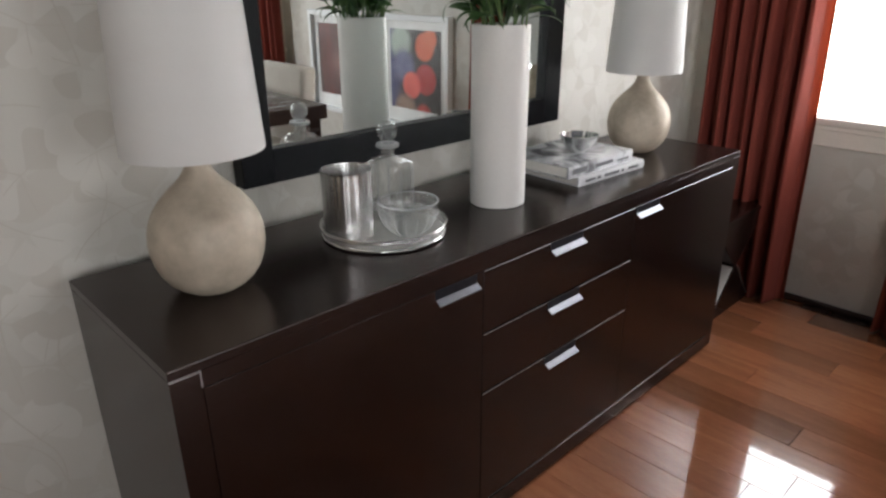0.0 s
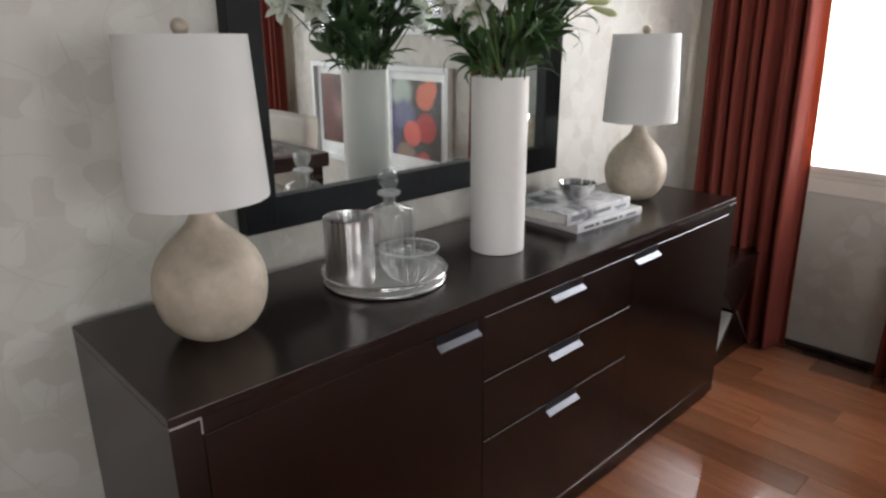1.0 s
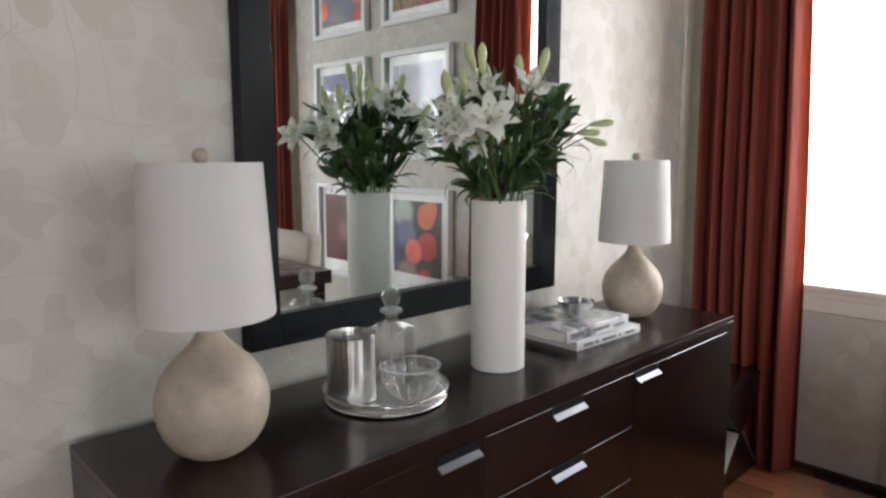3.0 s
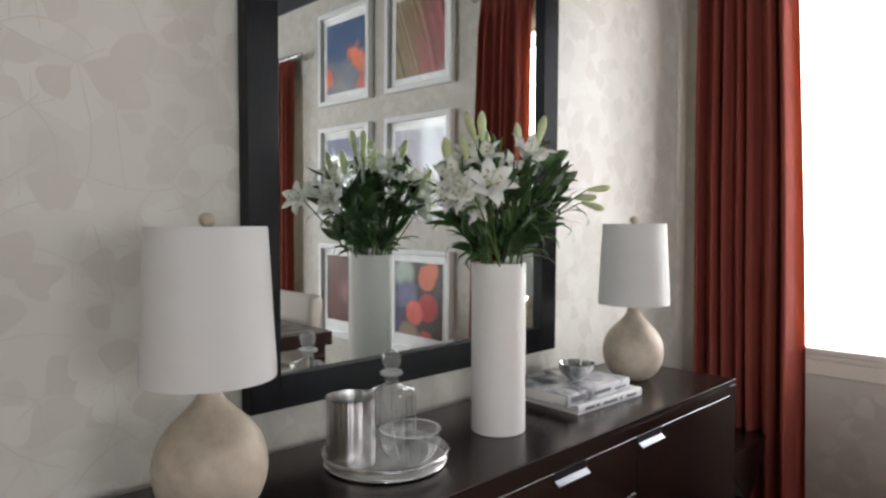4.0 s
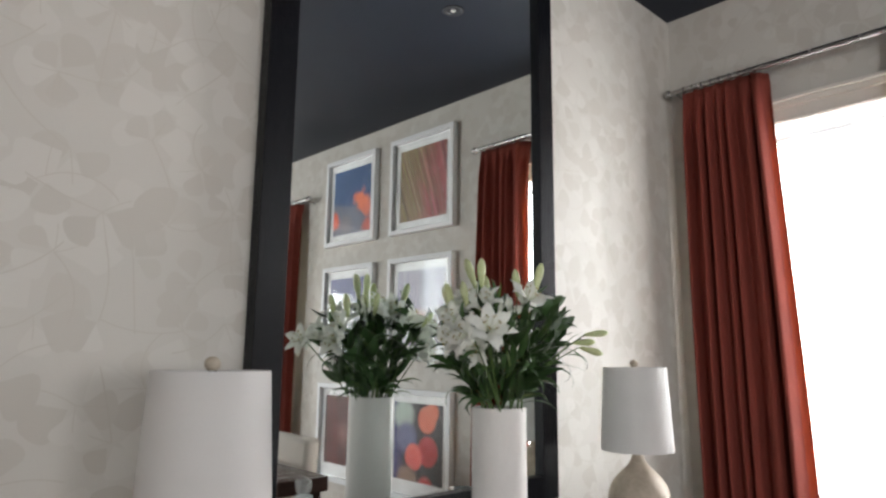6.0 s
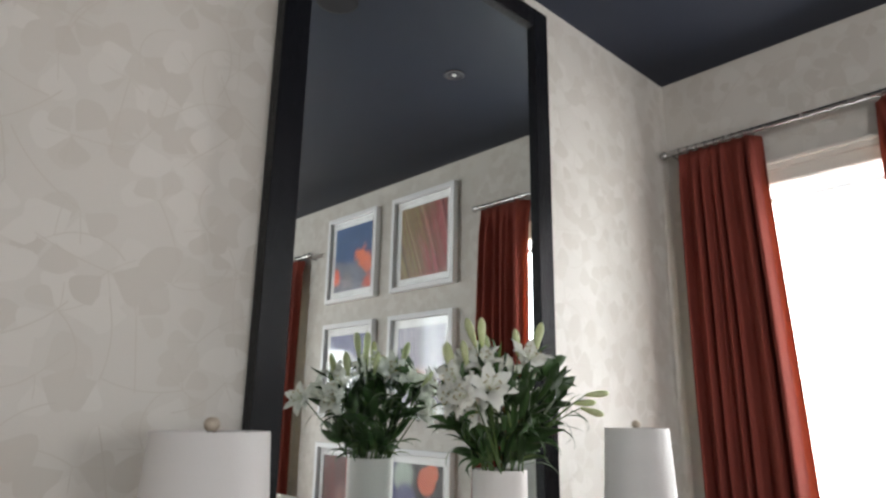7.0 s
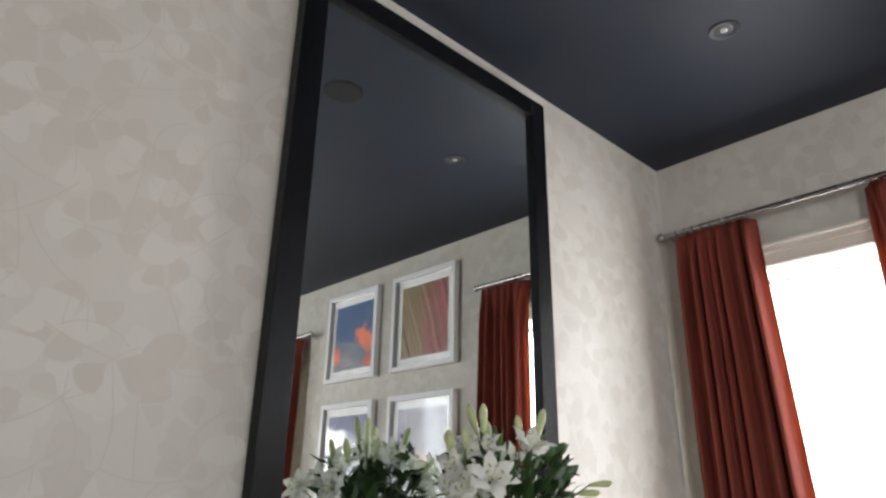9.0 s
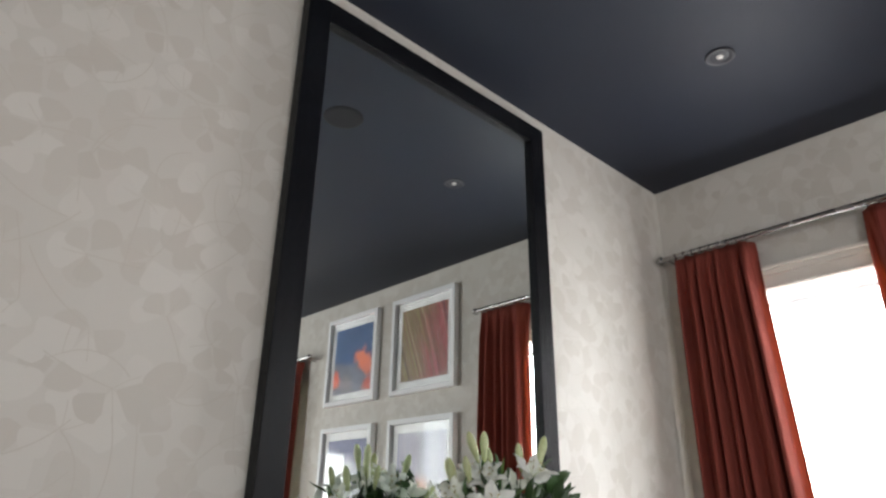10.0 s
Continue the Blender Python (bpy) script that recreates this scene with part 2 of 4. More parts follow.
def tube(points, radius, seg=8, bm=None, taper=1.0, caps=True):
    """A round bar along points."""
    bm = bm or bmesh.new()
    pts = [Vector(p) for p in points]
    rings = []
    for i, p in enumerate(pts):
        d = (pts[min(i + 1, len(pts) - 1)] - pts[max(i - 1, 0)]).normalized()
        side = d.cross(Vector((0, 0, 1)) if abs(d.z) < 0.9 else Vector((1, 0, 0))).normalized()
        up = side.cross(d)
        r = radius * (1 + (taper - 1) * i / max(1, len(pts) - 1))
        rings.append([bm.verts.new(p + r * (side * math.cos(2 * math.pi * k / seg) + up * math.sin(2 * math.pi * k / seg))) for k in range(seg)])
    for a, b in zip(rings, rings[1:]):
        for k in range(seg):
            bm.faces.new((a[k], a[(k + 1) % seg], b[(k + 1) % seg], b[k]))
    if caps:
        bm.faces.new(rings[0][::-1]), bm.faces.new(rings[-1])
    return bm


# ---- the room ----
def wall_with_openings(name, along, fixed, thick, a0, a1, z1, openings, label):
    """A wall of real thickness; openings are (a0, a1, z0, z1)."""
    bm = bmesh.new()
    cuts = sorted(openings)
    spans, at = [], a0
    for o in cuts:
        spans.append((at, o[0], 0, z1)), spans.append((o[0], o[1], 0, o[2])), spans.append((o[0], o[1], o[3], z1))
        at = o[1]
    spans.append((at, a1, 0, z1))
    lo, hi = min(fixed, fixed + thick), max(fixed, fixed + thick)
    for s0, s1, b0, b1 in spans:
        if along == "x":
            box(s0, s1, lo, hi, b0, b1, bm=bm)
        else:
            box(lo, hi, s0, s1, b0, b1, bm=bm)
    bmesh.ops.remove_doubles(bm, verts=bm.verts, dist=1e-5)
    return tagged(part(name, bm, PAPER), label, "wall", kind="structure")


WALL_LABEL = "cream wallpaper with a tonal pattern of fan-shaped leaves"
wall_n = wall_with_openings("wall_north", "x", NY, 0.15, WX - 0.15, EX + 0.15, CZ, [], WALL_LABEL)
wall_e = wall_with_openings("wall_east", "y", EX, 0.15, SY - 0.15, NY, CZ, [W1, W2], WALL_LABEL)
wall_w = wall_with_openings("wall_west", "y", WX, -0.15, SY - 0.15, NY, CZ, [FILL_OPENING], WALL_LABEL)
wall_s = wall_with_openings("wall_south", "x", SY, -0.15, WX, EX, CZ, [W3, W4], WALL_LABEL)
tagged(part("ceiling", box(WX - 0.15, EX + 0.15, SY - 0.15, NY + 0.15, CZ, CZ + 0.12), CEILING), "dark slate blue satin painted ceiling", "ceiling", kind="structure")
floor = tagged(part("floor", box(WX - 0.15, EX + 0.15, SY - 0.15, NY + 0.15, FZ - 0.15, FZ - 0.004), GAP), "glossy red-brown hardwood floor of narrow planks", "floor", kind="structure")

for nm, bx in (("baseboard_east", (EX - 0.016, EX, SY, NY - 0.016, FZ, 0.062)), ("baseboard_north", (WX, EX - 0.016, NY - 0.016, NY, FZ, 0.062))):
    tagged(part(nm, box(*bx, bevel=0.004), DARKWOOD), "dark brown painted low wooden baseboard", "baseboard", kind="structure")

for y0v, y1v in ((0.650, 0.748), (0.508, 0.636)):
    vent = thing("floor_vent", "dark slotted heating vent let into the floor along the wall", "vent", (EX - 0.066, y0v, FZ), group="floor vents")
    part("plate", box(0, 0.046, 0, y1v - y0v, 0.0003, 0.0025, 0.0008), SPEAKER, vent)
    for k in range(5):
        part("slat", box(0.005 + 0.0080 * k, 0.0085 + 0.0080 * k, 0.006, y1v - y0v - 0.006, 0.0026, 0.0046), DARKWOOD, vent)


def window(name, w, label):
    """A window in the east wall: casing, sill, apron, sash, pane and a raised blind."""
    y0, y1, z0, z1 = w
    win = thing(name, label, "window", kind="structure")
    c = 0.105
    bm = bmesh.new()
    box(EX - 0.022, EX + 0.002, y0 - c, y0, z0, z1, 0.004, bm=bm)
    box(EX - 0.022, EX + 0.002, y1, y1 + c, z0, z1, 0.004, bm=bm)
    box(EX - 0.022, EX + 0.002, y0 - c, y1 + c, z1, z1 + c, 0.004, bm=bm)
    box(EX - 0.046, EX + 0.002, y0 - c - 0.012, y1 + c + 0.012, z1 + 0.092, z1 + 0.110, 0.004, 2, bm=bm)
    box(EX - 0.034, EX + 0.002, y0 - c - 0.006, y1 + c + 0.006, z1 + 0.066, z1 + 0.092, 0.003, 2, bm=bm)
    box(EX - 0.028, EX + 0.002, y0 - c, y1 + c, z1 + 0.004, z1 + 0.018, 0.004, bm=bm)
    part("casing", bm, WHITE_TRIM, win)
    part("window_sill", box(EX - 0.038, EX + 0.010, y0 - c - 0.02, y1 + c + 0.02, z0 - 0.03, z0, 0.007, 2), WHITE_TRIM, win)
    bm = box(EX - 0.020, EX - 0.001, y0 - c, y1 + c, z0 - 0.115, z0 - 0.03, 0.004)
    box(EX - 0.026, EX - 0.001, y0 - c, y1 + c, z0 - 0.052, z0 - 0.03, 0.004, bm=bm)
    part("apron", bm, WHITE_TRIM, win)
    bm = bmesh.new()
    for a in ((y0, y0 + 0.014, z0, z1), (y1 - 0.014, y1, z0, z1), (y0 + 0.014, y1 - 0.014, z0, z0 + 0.012), (y0 + 0.014, y1 - 0.014, z1 - 0.014, z1)):
        box(EX + 0.024, EX + 0.044, *a, 0.004, bm=bm)
    part("sash", bm, BLIND, win)
    p = part("pane", box(EX + 0.0125, EX + 0.0165, y0 + 0.001, y1 - 0.001, z0 + 0.001, z1 - 0.001), PANE, win)
    p.visible_shadow = False
    part("blind", box(EX + 0.004, EX + 0.006, y0 + 0.004, y1 - 0.004, z1 - 0.052, z1 - 0.002), SHEER, win, "drawn-up sheer white blind")
    part("blind_rail", box(EX + 0.002, EX + 0.0068, y0 + 0.004, y1 - 0.004, z1 - 0.076, z1 - 0.0525, 0.001), BLIND_TAPE, win, "pale grey hem of the blind")
    return win


window("window_1", W1, "tall sash window in cream painted casing, blown out by daylight")
window("window_2", W2, "second tall window in cream painted casing")


def curtain(y0t, y1t, y0b, y1b, label, folds=9, seed=1, lead=0, glow=0.06, back=0.0):
    """A lined, pinch-pleated curtain; y0 to y1 at the top and at the foot. Its leading edge (lead 0 or 1) is one layer that the daylight shines through."""
    rng = random.Random(seed)
    cur = thing("curtain", label, "curtain", (0, 0, 0), group="rust red curtains")
    nu, nv = folds * 18, 60
    ph = [rng.uniform(-0.9, 0.9) for _ in range(folds + 2)]
    amp = [rng.uniform(0.6, 1.35) for _ in range(folds + 2)]
    top, foot = 2.622, FZ + 0.006

    def place(u, v):
        k = v ** 0.8
        f = folds * (u + 0.022 * math.sin(9 * u + seed) + 0.012 * math.sin(23 * u + 2 * seed))
        f = min(max(f, 0.0), folds)
        c = int(f)
        s = f - c
        ph_i = ph[c] * (1 - s) + ph[c + 1] * s
        a_i = amp[c] * (1 - s) + amp[c + 1] * s
        wave = math.cos(2 * math.pi * f + 0.9 * ph_i * k + 0.5 * math.sin(2.2 * v + 3 * ph_i))
        wave = math.copysign(abs(wave) ** 0.75, wave)
        wave += 0.22 * math.cos(4 * math.pi * f + 5 * ph_i) * (1 - 0.6 * v) + 0.12 * math.sin(11 * f + 3 * v + seed)
        # the stitched head: three narrow ridges to a pleat, flat cloth between
        head = math.exp(-(v / 0.045) ** 2)
        near = (s + 0.5) % 1.0 - 0.5
        ridge = 0.9 * math.exp(-(near / 0.16) ** 2) * (0.62 + 0.38 * math.cos(2 * math.pi * near / 0.105)) - 0.25
        wave = wave * (1 - head) + 1.15 * ridge * head
        x = EX - 0.098 - 0.008 * k - (0.023 + 0.015 * k) * a_i * wave
        y = (y0t + (y1t - y0t) * u) * (1 - k) + (y0b + (y1b - y0b) * u) * k
        y += 0.006 * math.sin(7 * v + 5 * u + seed) * k
        e = (u if lead == 0 else 1 - u) / 0.10
        if e < 1:       # the edge turns back towards the window
            x += 0.055 * (1 - e) ** 1.3
        e = (1 - u if lead == 0 else u) / 0.08
        if e < 1:       # and the other side may return to the wall
            x += back * (1 - e)
        return min(x, EX - 0.044), y, top - v * (top - foot)

    for nm, mt, lift, u0, u1, lb in (("panel", (CURTAIN, CURTAIN_EDGE), 0.0, 0.0, 1.0, ""), ("lining", (LINING,), 0.008, *((0.11, 0.97) if lead == 0 else (0.03, 0.89)), "cream lining")):
        bm, grid = bmesh.new(), []
        for j in range(nv + 1):
            v = j / nv if lift == 0 else 0.055 + 0.935 * j / nv
            row = []
            for i in range(nu + 1):
                x, y, z = place(u0 + (u1 - u0) * i / nu, v)
                row.append(bm.verts.new((min(x + lift, EX - 0.040), y, z)))
            grid.append(row)
        for a, b in zip(grid, grid[1:]):
            for i in range(nu):
                fc = bm.faces.new((a[i], a[i + 1], b[i + 1], b[i]))
                u = (i + 0.5) / nu
                fc.material_index = 1 if lift == 0 and (u if lead == 0 else 1 - u) < glow else 0
        sheet = part(nm, bm, mt, cur, lb)
        sheet.data.shade_smooth()
        md = sheet.modifiers.new("thickness", "SOLIDIFY")
        md.thickness = 0.002
    return cur


def curtain_rod(y0, y1, label, rings):
    rod = thing("curtain_rod", label, "curtain rod", group="curtain rods")
    x, z = EX - 0.095, 2.640
    part("pole", tube([(x, y0, z), (x, y1, z)], 0.0135, 20), NICKEL, rod, smooth=True)
    for y, s in ((y0, -1), (y1, 1)):
        bm = bmesh.new()
        prof = [(0.0, 0.0), (0.014, 0.0), (0.021, 0.006), (0.022, 0.018), (0.016, 0.026), (0.014, 0.034), (0.0, 0.036)]
        lathe(prof, 20, bm=bm)
        bmesh.ops.transform(bm, matrix=pose(x, y, z, -90 * s, 0, 0), verts=bm.verts)
        part("finial", bm, NICKEL, rod, smooth=True)
        yb = y - s * 0.03
        part("bracket", tube([(x, yb, z - 0.012), (EX - 0.04, yb, z - 0.016), (EX - 0.001, yb, z - 0.016)], 0.006, 8), NICKEL, rod, smooth=True)
    for y in rings:
        pts = [(x + 0.019 * math.cos(a), y, z - 0.004 + 0.019 * math.sin(a)) for a in [2 * math.pi * k / 20 for k in range(21)]]
        part("ring", tube(pts, 0.0028, 6, caps=False), NICKEL, rod, smooth=True)
    return rod


def ring_places(a, b, n):
    return [a + (b - a) * (k + 0.5) / n for k in range(n)]


curtain_rod(0.062, 1.340, "satin nickel curtain rod with small round end caps", ring_places(0.905, 1.295, 9) + ring_places(0.108, 0.445, 8))
curtain_rod(-3.470, -1.885, "satin nickel curtain rod on the far window", ring_places(-2.420, -2.010, 8) + ring_places(-3.405, -3.010, 8))
curtain(0.904, 1.277, 0.818, 1.276, "rust red pleated floor-length curtain beside the bright window", 7, 1, 0, 0.075)
curtain(0.108, 0.456, 0.050, 0.472, "rust red pleated floor-length curtain drawn aside", 6, 2, 1, 0.17)
curtain(-2.428, -2.014, -2.450, -2.000, "rust red pleated floor-length curtain on the far window", 7, 3, 0, 0.06, 0.05)
curtain(-3.428, -3.010, -3.450, -2.990, "rust red pleated floor-length curtain on the far window", 7, 4, 1)


# ---- sideboard ----
# one handle steel in two tones: lip as if lit, plate as if shaded
LIT_STEEL = surface("lit_steel", (0.225, 0.23, 0.26), (0.185, 0.19, 0.215), scale=10, rough=0.40, metal=0.9)
SHADED_STEEL = surface("shaded_steel", (0.055, 0.055, 0.065), (0.035, 0.035, 0.043), scale=10, rough=0.45, metal=1.0)
EDGE_STEEL = surface("edge_steel", (0.25, 0.245, 0.25), (0.19, 0.185, 0.19), scale=10, rough=0.38, metal=1.0)
sb = thing("sideboard", "long espresso-stained sideboard with two doors and three drawers", "sideboard")
ins, CT = 0.05, 0.018
YB = 1.342
part("top", box(SX0, SX1, SYF, YB, SZ - CT, SZ, 0.0010, 2), ESPRESSO, sb)
part("side_panel", box(SX0, SX0 + ins, SYF, YB - 0.002, 0.045, SZ - CT - 0.0004, 0.0008, 2), ESPRESSO, sb)
part("side_panel", box(SX1 - ins, SX1, SYF, YB - 0.002, 0.045, SZ - CT - 0.0004, 0.0008, 2), ESPRESSO, sb)
part("rail", box(SX0 + ins + 0.001, SX1 - ins - 0.001, SYF + 0.0003, SYF + 0.03, 0.7482, SZ - CT - 0.0003, 0.0004), ESPRESSO, sb)
part("back_panel", box(SX0 + ins, SX1 - ins, YB - 0.02, YB - 0.008, 0.09, SZ - CT - 0.002), ESPRESSO, sb)
part("bottom_panel", box(SX0 + ins + 0.001, SX1 - ins - 0.001, SYF - 0.003, YB - 0.022, 0.045, 0.0985, 0.002, 2), ESPRESSO, sb)
part("plinth", box(SX0 + 0.03, SX1 - 0.03, SYF + 0.03, YB - 0.03, FZ, 0.0445), ESPRESSO, sb)
# thin metal inlay at the two front corners
for a, b in ((SX0 + 0.0005, SX0 + ins), (SX1 - ins, SX1 - 0.0005)):
    part("inlay", box(a, b, SYF - 0.0012, SYF + 0.006, SZ - CT - 0.0030, SZ - CT + 0.0002), STEEL, sb, "thin bright metal inlay")
part("inlay", box(SX0 + ins - 0.0022, SX0 + ins + 0.0002, SYF - 0.0012, SYF + 0.006, SZ - CT - 0.029, SZ - CT - 0.0032), STEEL, sb, "thin bright metal inlay")


def pull(x0, x1, z, parent):
    """A folded metal tab pull: a plate down the front whose lip turns outwards."""
    bm = box(x0, x1, SYF - 0.0030, SYF - 0.0011, z - 0.022, z + 0.0005, 0.0005)
    v = [bm.verts.new((x, y, zz)) for x in (x0, x1) for y, zz in ((SYF - 0.0031, z - 0.0200), (SYF - 0.0031, z - 0.0220), (SYF - 0.0165, z - 0.0320), (SYF - 0.0172, z - 0.0295))]
    for f in ((0, 1, 2, 3), (7, 6, 5, 4), (0, 3, 7, 4), (3, 2, 6, 7), (2, 1, 5, 6), (1, 0, 4, 5)):
        bm.faces.new([v[i] for i in f]).material_index = 1
    part("handle", bm, (SHADED_STEEL, LIT_STEEL), parent, "steel folded tab handle, its lip coloured lighter as if lit")


def edging(a, b, z):
    """A thin metal edge let into the front, its top chamfered."""
    bm = bmesh.new()
    v = [bm.verts.new((x, y, zz)) for x in (a, b) for y, zz in ((SYF - 0.0023, z - 0.0014), (SYF - 0.0009, z + 0.0002), (SYF + 0.0020, z + 0.0002), (SYF + 0.0020, z - 0.0014))]
    for f in ((3, 2, 1, 0), (4, 5, 6, 7), (0, 1, 5, 4), (1, 2, 6, 5), (2, 3, 7, 6), (3, 0, 4, 7)):
        bm.faces.new([v[i] for i in f])
    part("edging", bm, EDGE_STEEL, sb, "thin metal edging")


DX0, DX1 = 0.966, 1.590
for a, b, z0, z1, hx0, hx1, nm in (
        (SX0 + ins + 0.0008, DX0 - 0.0010, 0.1015, 0.7470, 0.821, 0.944, "door"),
        (DX1 + 0.0010, SX1 - ins - 0.0008, 0.1015, 0.7470, 1.594, 1.722, "door"),
        (DX0 + 0.0015, DX1 - 0.0015, 0.5925, 0.7470, 1.205, 1.338, "drawer_front"),
        (DX0 + 0.0015, DX1 - 0.0015, 0.4335, 0.5885, 1.205, 1.338, "drawer_front"),
        (DX0 + 0.0015, DX1 - 0.0015, 0.1015, 0.4295, 1.205, 1.338, "drawer_front")):
    fr = part(nm, box(a, b, SYF - 0.001, SYF + 0.020, z0, z1, 0.0009, 2), ESPRESSO, sb)
    pull(hx0, hx1, z1, fr)
    if a > 0.9:
        edging(a + 0.002, b - 0.002, z1 - 0.0006)
edging(SX0 + ins + 0.004, SX1 - ins - 0.004, 0.0983)
part("edging", box(SX0 + 0.002, SX1 - 0.002, SYF - 0.0007, SYF + 0.002, SZ - 0.0030, SZ - 0.0010), EDGE_STEEL, sb, "thin metal edging")

# ---- mirror ----
mi = thing("wall_mirror", "tall mirror in a flat black ash frame hung on the wall", "mirror")
FW = 0.081
y0m, y1m = 1.342, NY - 0.002
for nm, b, mt in (("frame_stile", (MX0, MX0 + FW, y0m, y1m, MZ0, MZ1), BLACKWOOD), ("frame_stile", (MX1 - FW, MX1, y0m, y1m, MZ0, MZ1), BLACKWOOD),
                  ("frame_rail", (MX0 + FW + 0.0003, MX1 - FW - 0.0003, y0m + 0.0004, y1m, MZ0, MZ0 + 0.080), BLACKWOOD_H), ("frame_rail", (MX0 + FW + 0.0003, MX1 - FW - 0.0003, y0m + 0.0004, y1m, MZ1 - FW, MZ1), BLACKWOOD_H)):
    part(nm, box(*b, 0.002, 2), mt, mi)
part("mirror_glass", box(MX0 + FW - 0.01, MX1 - FW + 0.01, 1.362, 1.368, MZ0 + 0.070, MZ1 - FW + 0.01), MIRROR, mi, "clear silvered mirror glass")
mi.matrix_world = Matrix.Translation((0, NY - 0.002, MZ0)) @ pose(0, 0, 0, 0.37, 0, 0) @ Matrix.Translation((0, 0.002 - NY, -MZ0))

# ---- table lamps ----
lamp = thing("table_lamp", "gourd-shaped silvery clay table lamp with white drum shade, unlit", "table lamp", (0.471, 1.120, SZ), group="pair of table lamps")
body = [(0.0, 0.0), (0.046, 0.0), (0.052, 0.003), (0.066, 0.012), (0.079, 0.024), (0.091, 0.042), (0.0985, 0.062), (0.1030, 0.084), (0.1035, 0.100), (0.1015, 0.118), (0.0970, 0.136),
        (0.089, 0.154), (0.077, 0.171), (0.062, 0.187), (0.046, 0.202), (0.032, 0.216), (0.0235, 0.230), (0.0190, 0.246), (0.0172, 0.266), (0.016, 0.272), (0.0, 0.273)]
part("base", lathe(body, 64), LAMP_CLAY, lamp, "brushed silver-beige clay body", True)
part("stem", lathe([(0.0, 0.273), (0.008, 0.273), (0.008, 0.545), (0.0, 0.545)], 12), NICKEL, lamp, smooth=True)
SH0, SH1, SR0, SR1 = 0.262, 0.541, 0.121, 0.107
part("shade", lathe([(SR0, SH0), (SR0 + 0.0008, SH0 + 0.004), (SR1 + 0.0008, SH1 - 0.004), (SR1, SH1), (SR1 - 0.002, SH1), (SR0 - 0.002, SH0), (SR0, SH0)], 72), SHADE, lamp, "slightly tapered white linen drum shade", True)
bm = bmesh.new()
for k in range(3):
    a = 2 * math.pi * k / 3 + 0.4
    tube([(0.007 * math.cos(a), 0.007 * math.sin(a), SH1 - 0.012), ((SR1 - 0.002) * math.cos(a), (SR1 - 0.002) * math.sin(a), SH1 - 0.004)], 0.0018, 6, bm=bm)
part("spider", bm, NICKEL, lamp)
part("finial", lathe([(0.0, 0.536), (0.007, 0.536), (0.006, 0.540), (0.011, 0.543), (0.0145, 0.549), (0.0150, 0.556), (0.012, 0.562), (0.007, 0.566), (0.0, 0.567)], 24), LAMP_CLAY, lamp, "small round clay finial", True)
copy_thing(lamp, pose(2.011, 1.138, SZ, 0, 0, 140))

# ---- vase ----
vase = thing("vase", "tall white ceramic cylinder vase holding lilies", "vase", (1.241, 1.088, SZ))
VH, VR = 0.442, 0.071
part("body", lathe([(0.0, 0.0), (VR - 0.004, 0.0), (VR - 0.001, 0.002), (VR, 0.006), (VR, VH - 0.010), (VR - 0.005, VH - 0.010), (VR - 0.005, 0.008), (0.0, 0.008)], 64), CERAMIC, vase, smooth=True)
part("rim", lathe([(VR, VH - 0.0098), (VR, VH - 0.003), (VR - 0.001, VH), (VR - 0.004, VH), (VR - 0.005, VH - 0.003), (VR - 0.005, VH - 0.0098), (VR, VH - 0.0098)], 64), CERAMIC, vase, smooth=True)

# ---- tray with bar things ----
TX, TY = 0.885, 1.118
tray = thing("serving_tray", "round silver gallery tray with pierced rim", "tray", (TX, TY, SZ))
part("plate", lathe([(0.0, 0.004), (0.134, 0.004), (0.137, 0.006), (0.137, 0.009), (0.131, 0.0095), (0.0, 0.0095)], 72), WORN_SILVER, tray, smooth=True)
bm = bmesh.new()
for r0, zz in ((0.139, 0.0055), (0.1405, 0.0235), (0.1425, 0.0280)):
    bmr = [(r0 + 0.0028 * math.cos(a), zz + 0.0028 * math.sin(a)) for a in [2 * math.pi * k / 10 for k in range(11)]]
    lathe(bmr, 96, bm=bm)
part("rim", bm, CHROME, tray, "polished silver beaded rim", True)
bm = bmesh.new()
for k in range(128):
    a = 2 * math.pi * k / 128
    for s in (-1, 1):
        a2 = a + s * 0.0245
        tube([(0.1395 * math.cos(a), 0.1395 * math.sin(a), 0.007), (0.1405 * math.cos(a2), 0.1405 * math.sin(a2), 0.0255)], 0.0009, 4, bm=bm, caps=False)
part("gallery", bm, CHROME, tray, "pierced silver lattice gallery")
TZ = SZ + 0.0098

cup = thing("ice_bucket", "polished stainless steel cylindrical beaker on the tray", "ice bucket", (0.803, 1.138, TZ))
bm = lathe([(0.0, 0.0), (0.051, 0.0), (0.0542, 0.003), (0.0552, 0.145), (0.0557, 0.149), (0.0562, 0.1515), (0.0552, 0.152), (0.0540, 0.148), (0.0530, 0.006), (0.0, 0.005)], 144)
for v in bm.verts:      # upright ripples that break the reflections into streaks
    a = math.atan2(v.co.y, v.co.x)
    if math.hypot(v.co.x, v.co.y) > 0.04:
        f = 1 + 0.0085 * math.sin(13 * a + 1.6 * math.sin(5 * a)) + 0.0045 * math.sin(29 * a + 2 * math.sin(3 * a))
        v.co.x, v.co.y = v.co.x * f, v.co.y * f
part("body", bm, BEAKER, cup, smooth=True)

dec = thing("decanter", "square cut-glass decanter with round stopper", "decanter", (0.950, 1.175, TZ), 20)
bm = bmesh.new()
